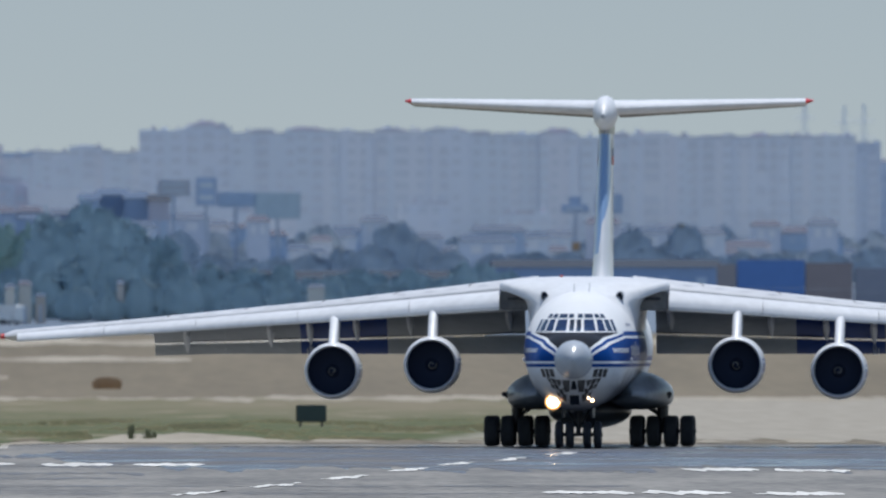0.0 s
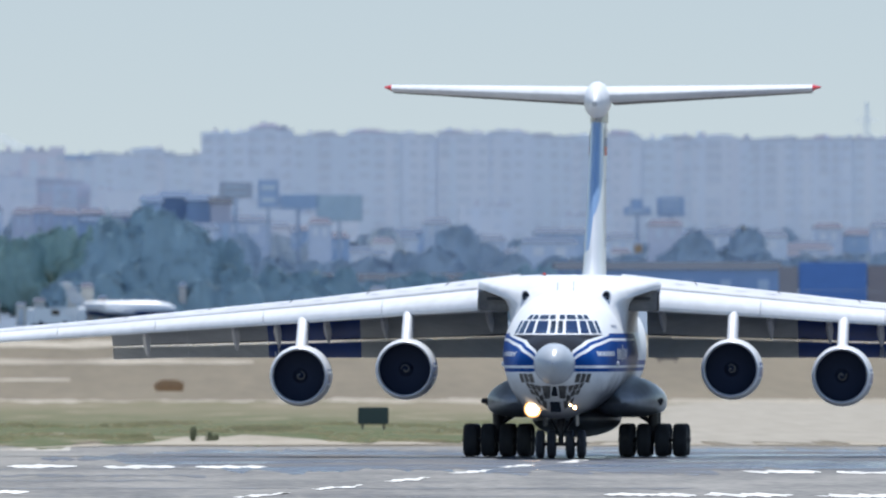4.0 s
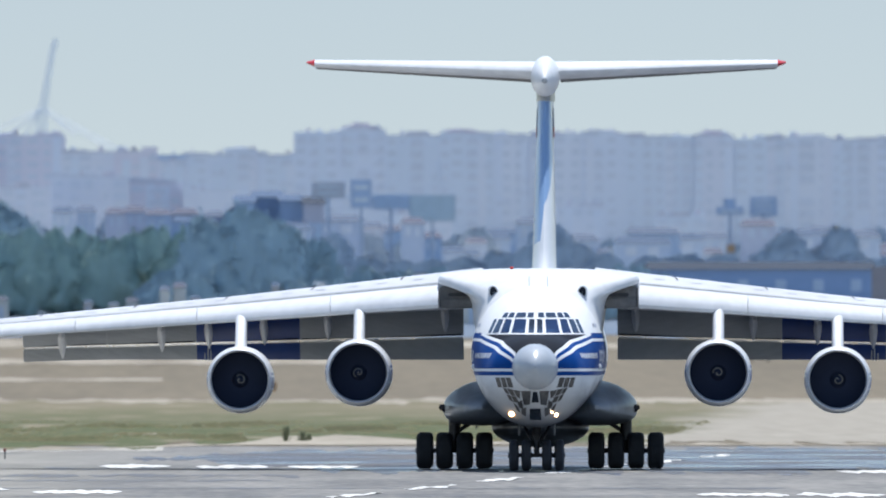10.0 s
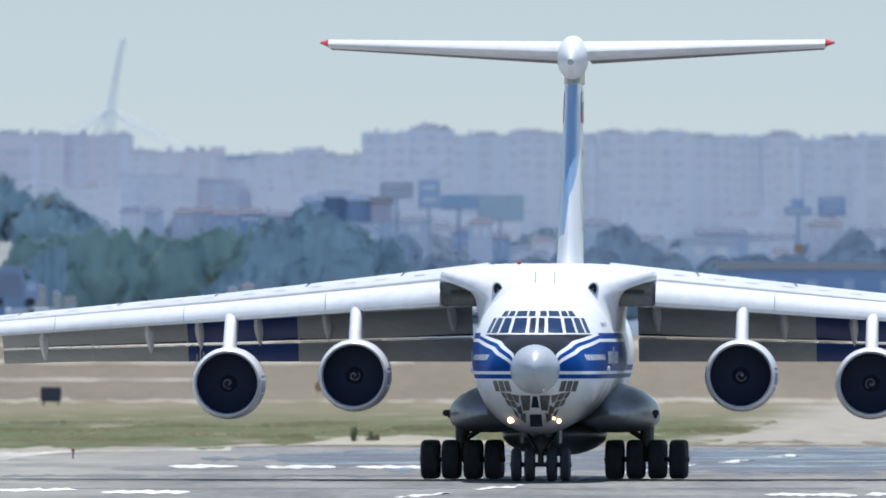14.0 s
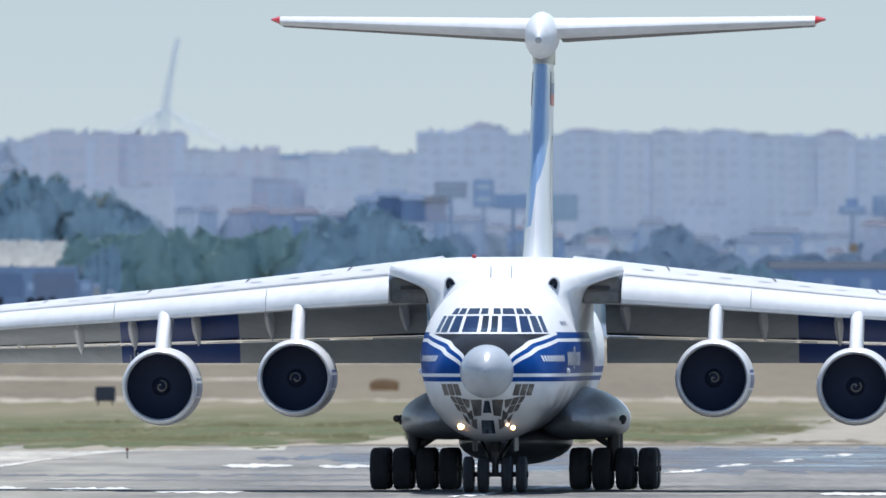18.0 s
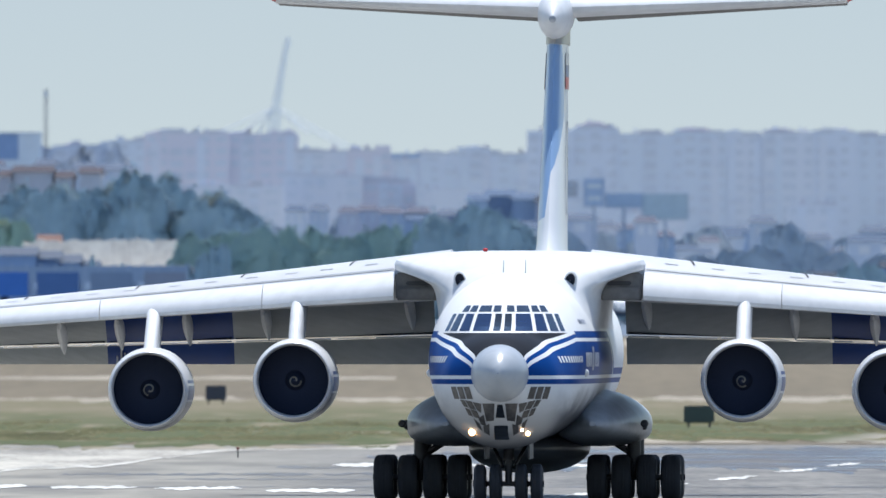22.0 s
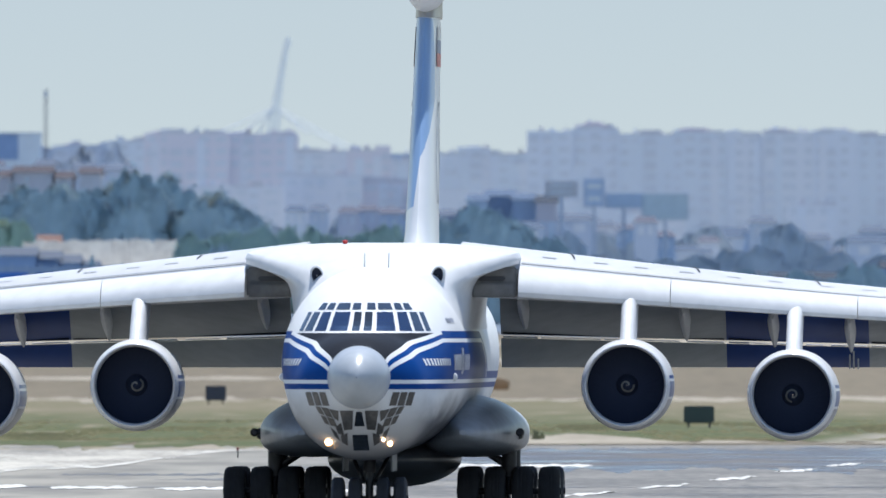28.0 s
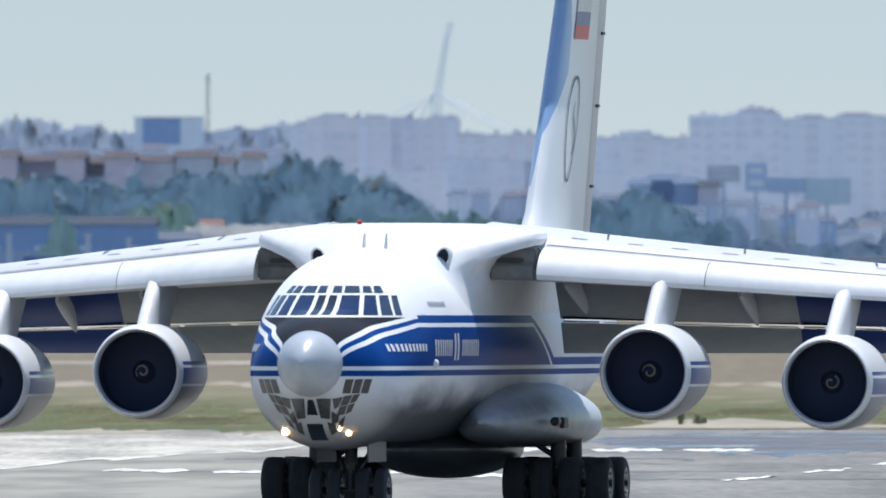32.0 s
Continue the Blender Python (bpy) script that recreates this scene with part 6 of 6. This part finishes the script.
def make_tree(seed, mat, tall, wide):
    rnd = random.Random(seed)
    t = new("tree")
    trunk = tube((0, 0, 0), (0.1, 0, tall * 0.45), 0.3, 0.18, 8)
    for k in range(11):
        a = 2 * math.pi * k / 11 + rnd.random()
        z0 = tall * rnd.uniform(0.08, 0.4)
        e = Vector((math.cos(a) * wide * rnd.uniform(0.25, 0.42), math.sin(a) * wide * rnd.uniform(0.2, 0.35), tall * rnd.uniform(0.18, 0.82)))
        tube((0, 0, z0), e, 0.11, 0.04, 6, bm=trunk)
    part("trunk", trunk, BARK, t)
    vs, fs, ns = [], [], []
    heart = Vector((0, 0, tall * 0.42))
    ball = bmesh.new()
    bmesh.ops.create_icosphere(ball, subdivisions=5, radius=1)
    unit = [v.co.copy() for v in ball.verts]
    tri = [[v.index for v in f.verts] for f in ball.faces]
    ball.free()
    sh = Vector((rnd.uniform(0, 50), rnd.uniform(0, 50), rnd.uniform(0, 50)))

    def lean(p, extra=Vector()):
        r = (p - heart).normalized() + extra
        flat = Vector((r.x, r.y, 0)).normalized()
        return (flat + Vector((0, 0, -0.03))).normalized()

    def reach(u):
        """How far the foliage goes along u: rounded boughs with shallow gaps between them."""
        f = 0.82 + 0.3 * noise.noise(u * 1.7 + sh) + 0.15 * abs(noise.noise(u * 3.6 - sh)) + 0.08 * noise.noise(u * 7.5 + sh) + 0.035 * noise.noise(u * 17 - sh)
        return Vector((u.x * wide * 0.5, u.y * wide * 0.42, u.z * tall * (0.58 if u.z > 0 else 0.42))) * f

    for u in unit:
        p = heart + reach(u)
        p.z = max(p.z, 0.05)
        vs.append(p)
        ns.append(lean(p))
    fs += [list(f) for f in tri]
    # sprays of leaves that stand out from the boughs
    for _ in range(1500):
        u = Vector((rnd.gauss(0, 1), rnd.gauss(0, 1), rnd.gauss(0, 1))).normalized()
        p = heart + reach(u) * (0.99 + abs(rnd.gauss(0, 0.05)))
        if p.z < 0.1:
            continue
        q = Euler((rnd.uniform(0, 6.28), rnd.uniform(0, 6.28), rnd.uniform(0, 6.28))).to_matrix()
        s = rnd.uniform(0.06, 0.2)
        i = len(vs)
        out = lean(p, 0.1 * Vector((rnd.gauss(0, 1), 0, 0)))
        for du, dv in ((-1, -0.7), (0.2, -1), (1, 0.6), (-0.3, 1)):
            vs.append(p + q @ Vector((du * s, dv * s, 0.12 * s * du)))
            ns.append(out)
        fs.append((i, i + 1, i + 2, i + 3) if (q @ Vector((0, 0, 1))).dot(out) > 0 else (i + 3, i + 2, i + 1, i))
    me = bpy.data.meshes.new("crown")
    me.from_pydata(vs, [], fs)
    me.materials.append(mat)
    me.polygons.foreach_set("use_smooth", [True] * len(me.polygons))
    me.normals_split_custom_set_from_vertices(ns)
    c = new("crown", me)
    c.parent = t
    return t


PROTO = {}


def tree(a, top, d, wide, kind=0, seed=0):
    """A tree whose crown's top stands at the pixel row top of the view."""
    z = ground_z(d) - 0.3
    h = high(top, d) - z
    key = (kind, seed % 4)
    lab = ("dense dark green tree in the haze", "leafy green tree in the haze", "pale blue-green distant tree", "faint hazy tree on the skyline", "bright green sunlit shrub")[kind]
    m = Matrix.Translation((east(a, d), d, z)) @ Matrix.Rotation(seed * 1.7, 4, "Z") @ Matrix.Diagonal((wide / 8, wide / 8, h / 10, 1))
    if key not in PROTO:
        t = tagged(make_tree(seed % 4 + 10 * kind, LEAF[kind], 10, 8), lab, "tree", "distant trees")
        PROTO[key] = t
        t.matrix_basis = m
    else:
        s = PROTO[key]
        c = tagged(copy_thing(s, m @ Matrix.Diagonal((1 / s.scale.x, 1 / s.scale.y, 1 / s.scale.z, 1))))


k = 0
# low green belt
for a, t in ((345, 408), (400, 402), (455, 398), (510, 404), (560, 398), (610, 410), (660, 396), (700, 402), (745, 395), (690, 440), (520, 440), (420, 450)):
    k += 1
    tree(a, t, 2440 + 20 * (k % 3), 8.5, 1, k)
# dark clump over the bank
for a, t in ((-10, 335), (40, 326), (90, 322), (140, 330), (185, 308), (240, 300), (290, 302), (325, 340), (365, 330), (400, 345), (430, 372), (60, 350), (200, 345), (270, 340), (345, 370)):
    k += 1
    tree(a, t, 2640 + 25 * (k % 3), 10.5, 0, k)
# beside the town edge
for a, t in ((-295, 338), (-255, 332), (-210, 338), (-165, 334), (-120, 336), (-78, 340), (-45, 336), (-340, 340), (-400, 335)):
    k += 1
    tree(a, t, 2700 + 20 * (k % 3), 9.5, 0, k)
# tall pair behind the wing
for a, t in ((790, 372), (835, 362), (880, 368), (910, 385), (780, 430), (850, 440), (900, 445), (720, 470), (760, 480), (960, 420)):
    k += 1
    tree(a, t, 2380 + 25 * (k % 3), 8.5, 0, k)
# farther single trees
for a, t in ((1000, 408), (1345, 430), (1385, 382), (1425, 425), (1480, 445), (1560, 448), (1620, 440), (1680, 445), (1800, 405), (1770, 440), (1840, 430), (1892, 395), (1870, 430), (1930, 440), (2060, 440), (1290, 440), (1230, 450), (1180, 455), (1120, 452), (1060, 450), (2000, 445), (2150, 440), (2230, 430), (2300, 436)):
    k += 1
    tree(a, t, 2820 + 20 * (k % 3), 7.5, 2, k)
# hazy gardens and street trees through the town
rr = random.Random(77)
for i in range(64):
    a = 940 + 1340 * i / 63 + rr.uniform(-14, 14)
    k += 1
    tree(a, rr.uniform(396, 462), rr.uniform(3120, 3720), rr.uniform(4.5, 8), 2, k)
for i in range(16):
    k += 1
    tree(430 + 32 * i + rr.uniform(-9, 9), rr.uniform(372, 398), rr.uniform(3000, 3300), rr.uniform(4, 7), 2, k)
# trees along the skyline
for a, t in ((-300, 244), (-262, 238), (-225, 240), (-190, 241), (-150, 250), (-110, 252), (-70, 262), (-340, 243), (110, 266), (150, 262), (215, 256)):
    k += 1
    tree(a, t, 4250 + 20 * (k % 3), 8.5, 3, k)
for a, t in ((-40, 384), (-5, 380), (30, 386)):
    k += 1
    tree(a, t, 2560, 5.5, 4, k)
# dark low belt behind the field
for i in range(30):
    k += 1
    tree(960 + 21 * i + rr.uniform(-8, 8), rr.uniform(462, 502), 2390 + 11 * (k % 5), rr.uniform(3.5, 6.5), 0, k)
# young shrubs at the foot of the bank
for a, t in ((356, 446), (376, 432), (392, 424), (160, 452), (212, 465), (330, 462)):
    k += 1
    tree(a, t, 2428, 1.6 if a < 340 else 2.6, 0, k)
for a, t in ((-180, 398), (1010, 490), (1120, 500), (930, 490), (1260, 495), (700, 520), (820, 510), (880, 515)):
    k += 1
    tree(a, t, 2340 + 15 * (k % 2), 5.0, 1 if a < 100 else 0, k)


# ---- things on the airfield ----
def sign_box(a, b0, b1, d, w, c, lab):
    q = tagged(new("airfield_sign"), lab, "sign", "airfield signs")
    q.location = (east(a, d), d, ground_z(d) + 0.02)
    h = (b1 - b0) * U * d
    lift = max(high(b1, d) - ground_z(d), 0.25)
    part("board", box(-w / 2, w / 2, -0.1, 0.1, lift, lift + h, bevel=0.05), material("sign_board", c, 0.7), q)
    for s in (-1, 1):
        part("foot", box(s * w * 0.35 - 0.05, s * w * 0.35 + 0.05, -0.06, 0.06, 0, lift + 0.05), GUNMETAL, q, smooth=False)


sign_box(1236, 719, 749, 1180, 1.55, (0.06, 0.085, 0.08), "dark green boxy airfield sign in the grass")
sign_box(381, 692, 718, 1580, 1.4, (0.06, 0.07, 0.1), "small dark airfield sign in the grass")
sign_box(1757, 652, 672, 2050, 2.0, (0.06, 0.07, 0.1), "small dark airfield sign in the field")


def tuft(name, a, d, w, h, c, n, lab, cat, seed, boxy=False):
    rnd = random.Random(seed)
    vs, fs = [], []
    for _ in range(n):
        x, y = (rnd.uniform(-w / 2, w / 2) if boxy else rnd.gauss(0, w / 5)), rnd.gauss(0, w / 2)
        hh = h * rnd.uniform(0.5, 1) * (1 - 0.35 * abs(2 * x / w) ** 4 if boxy else math.exp(-(x / (w * 0.4)) ** 2))
        lean = rnd.uniform(-0.2, 0.2) * h
        g = 0.03 if boxy else 0.012
        i = len(vs)
        vs += [(x - g, y, 0), (x + g, y, 0), (x + lean + g * 0.7, y + 0.1, hh), (x + lean - g * 0.7, y + 0.1, hh)]
        fs.append((i, i + 1, i + 2, i + 3))
    me = bpy.data.meshes.new(name)
    me.from_pydata(vs, [], fs)
    me.materials.append(material(name + "_leaf", c, 0.9, islands=True, spec=0.1, leaf=0.5))
    o = tagged(new(name, me), lab, cat)
    o.location = (east(a, d), d, ground_z(d))


tuft("dry_bush", 875, 1850, 2.2, 0.95, (0.5, 0.34, 0.2), 700, "rusty orange dry bush in the field", "bush", 5, True)
for i, (a, d, w, h) in enumerate(((917, 1045, 0.3, 0.75), (946, 1047, 0.62, 0.5), (958, 1052, 0.3, 0.36))):
    tuft("weed_tuft", a, d, w, h, (0.19, 0.2, 0.12), 60, "tall grey-green weed at the runway edge", "weed", i)
# red edge marker
post = tagged(new("edge_marker"), "small red runway edge marker post", "marker")
post.location = (east(420, 895), 895, 0.016)
part("post", tube((0, 0, 0), (0, 0, 0.3), 0.025, n=8), GUNMETAL, post)
part("head", lathe(((0, 0.02), (0.02, 0.055), (0.11, 0.055), (0.13, 0.02)), 12), material("faded_red", (0.2, 0.05, 0.045), 0.6), post).matrix_basis = pose(0, 0, 0.28, 90, 0, 0)
# shaggy grass over the verge
rnd = random.Random(3)
vs, fs = [], []
for _ in range(16000):
    y = 1040 + 240 * rnd.random() ** 1.6
    x = rnd.uniform(-0.034, 0.044) * y
    if x > 21 + (y - 1078) * 0.033 or abs(x - 5.5) < 4 and y < 1130:
        continue
    lush = noise.noise((x / 5, y / 70, 0))
    if lush < -0.25 + 0.5 * rnd.random():
        continue
    hh = rnd.uniform(0.03, 0.1) * (0.6 + lush)
    w = rnd.uniform(0.1, 0.3)
    i = len(vs)
    vs += [(x - w, y, 0.02), (x + w, y, 0.02), (x + w * 0.5 + rnd.uniform(-0.1, 0.1), y + 0.05, 0.02 + hh), (x - w * 0.5, y + 0.05, 0.02 + hh * rnd.uniform(0.5, 1))]
    fs.append((i, i + 1, i + 2, i + 3))
me = bpy.data.meshes.new("grass")
me.from_pydata(vs, [], fs)
me.materials.append(material("grass_blades", (0.26, 0.26, 0.14), 0.95, size=10, spec=0.05, second=(0.34, 0.3, 0.19), islands=True, leaf=0.5))
tagged(new("grass", me), "patchy green and straw grass beside the runway", "grass", kind="stuff")

# small white jet taxiing far behind
JETPAINT = livery_bands("jet_livery", ((-2.0, -0.15, (0.03, 0.05, 0.13)),))
jet = tagged(new("business_jet"), "small white business jet with a navy belly, taxiing", "aircraft")
hullj = part("fuselage", lathe(((-5.2, 0.03), (-5.0, 0.3), (-4.4, 0.6), (-3.4, 0.8), (-2, 0.86), (1.5, 0.86), (3.2, 0.68), (4.6, 0.36), (5.3, 0.1)), 24, "x"), JETPAINT, jet, "white hull with navy underside")
hullj.matrix_basis = pose(0, 0, 1.7, 0, 0, 180)
part("fin", loft([[(-5.4, -0.1, 2.2), (-3.6, -0.1, 2.2), (-3.6, 0.1, 2.2), (-5.4, 0.1, 2.2)], [(-6.3, -0.05, 4.3), (-5.4, -0.05, 4.3), (-5.4, 0.05, 4.3), (-6.3, 0.05, 4.3)]]), PAINT, jet)
part("tailplane", loft([[(-6.6, -2.2, 4.25), (-5.8, -2.2, 4.25), (-5.8, -2.2, 4.32), (-6.6, -2.2, 4.32)], [(-6.4, 0, 4.25), (-5.2, 0, 4.25), (-5.2, 0, 4.37), (-6.4, 0, 4.37)], [(-6.6, 2.2, 4.25), (-5.8, 2.2, 4.25), (-5.8, 2.2, 4.32), (-6.6, 2.2, 4.32)]]), PAINT, jet)
for sd in (-1, 1):
    part("wing", loft([[(-1.6, sd * 0.6, 1.2), (1.2, sd * 0.6, 1.15), (1.2, sd * 0.6, 1.35), (-1.6, sd * 0.6, 1.3)], [(-2.6, sd * 6.0, 1.5), (-1.7, sd * 6.0, 1.48), (-1.7, sd * 6.0, 1.58), (-2.6, sd * 6.0, 1.55)]]), PAINT, jet)
    eng = part("engine", lathe(((-1.1, 0.3), (-0.9, 0.38), (0.3, 0.42), (1.1, 0.36), (1.12, 0.28)), 18, "x", caps=True), PAINT, jet)
    eng.location = (-3.0, sd * 1.15, 2.1)
for x, y in ((3.4, 0), (-0.8, 1.3), (-0.8, -1.3)):
    wv = part("wheel", lathe(((-0.1, 0.05), (-0.1, 0.26), (0.1, 0.26), (0.1, 0.05)), 14), TYRE, jet)
    wv.location = (x, y, 0.26)
    part("gear_leg", tube((x, y, 0.26), (x, y, 1.2), 0.07), GUNMETAL, jet)


# ---- what moves ----
PLANE_ROWS = [
    (0, 22.26, 971.56, 3.28),
    (1, 21.14, 956.76, 3.13),
    (2, 20.01, 940.51, 2.71),
    (3, 18.95, 923.47, 2.92),
    (4, 17.80, 907.72, 3.63),
    (4.5, 17.22, 900.43, 3.97),
    (6.5, 14.69, 872.50, 3.55),
    (7, 14.00, 865.80, 3.23),
    (8, 13.06, 852.21, 2.38),
    (9, 12.32, 837.84, 1.69),
    (10, 11.68, 823.57, 1.34),
    (11, 11.11, 809.55, 1.48),
    (12, 10.51, 795.38, 1.83),
    (13, 9.79, 780.65, 2.19),
    (14, 8.99, 765.46, 2.53),
    (14.5, 8.58, 757.87, 2.67),
    (16.5, 6.78, 729.29, 2.69),
    (17, 6.27, 722.26, 2.65),
    (18, 5.41, 708.63, 2.94),
    (19, 4.56, 696.58, 3.00),
    (20, 3.73, 685.13, 2.64),
    (21, 2.99, 673.03, 2.38),
    (22, 2.28, 661.74, 2.58),
    (23, 1.59, 650.89, 2.77),
    (24, 0.88, 640.34, 2.72),
    (25, 0.25, 630.80, 2.59),
    (25.5, -0.04, 626.14, 2.70),
    (27.5, -1.20, 607.85, 2.43),
    (28, -1.46, 603.71, 2.48),
    (28.5, -1.73, 599.96, 2.70),
    (29, -2.02, 596.46, 3.06),
    (29.5, -2.31, 593.41, 3.51),
    (30, -2.62, 590.17, 3.74),
    (30.5, -3.01, 586.88, 4.39),
    (31, -3.48, 583.53, 5.59),
    (31.5, -4.01, 580.33, 7.15),
    (32, -4.65, 577.19, 9.10),
]


def motions():
    walk(plane, [(t, pose(x, y, 0.03, 0, 0, -a)) for t, x, y, a in PLANE_ROWS])
    ts = np.array([r[0] for r in PLANE_ROWS])
    px, py = np.array([r[1] for r in PLANE_ROWS]), np.array([r[2] for r in PLANE_ROWS])
    run = np.concatenate([[0], np.cumsum(np.hypot(np.diff(px), np.diff(py)))])
    for wheel, x, y, r in WHEELS:
        rows = []
        for f in range(0, 961, 2 if r > 0.6 else 1):
            t = f / 30
            rows.append((t, Matrix.Translation((x, y, r)) @ Matrix.Rotation(float(np.interp(t, ts, run)) / r, 4, "X")))
        walk(wheel, rows)
    # the added lamp folds up and back into the hull when the glare ends
    for head, at in GLARE:
        walk(head, [(t, Matrix.Translation(at + Vector((0.12, 0.75, 0.3)) * q) @ Matrix.Rotation(radians(80 * q), 4, "X")) for t, q in ((0, 0), (8.45, 0), (8.75, 0.6), (9.05, 1), (32, 1))])
    for i, (fan, x, y, z) in enumerate(FANS):
        walk(fan, [(k * 0.1, Matrix.Translation((x, y, z)) @ Matrix.Rotation(0.9 * i - k * radians(67), 4, "Y")) for k in range(321)])
    walk(jet, [(t, Matrix.Translation((east(a, 2330), 2330, ground_z(2330) + 0.05))) for t, a in ((0, 548), (1.5, 640), (3, 733), (4.5, 826), (6.5, 930), (8.5, 1020), (12, 1120), (32, 1125))])


motions()
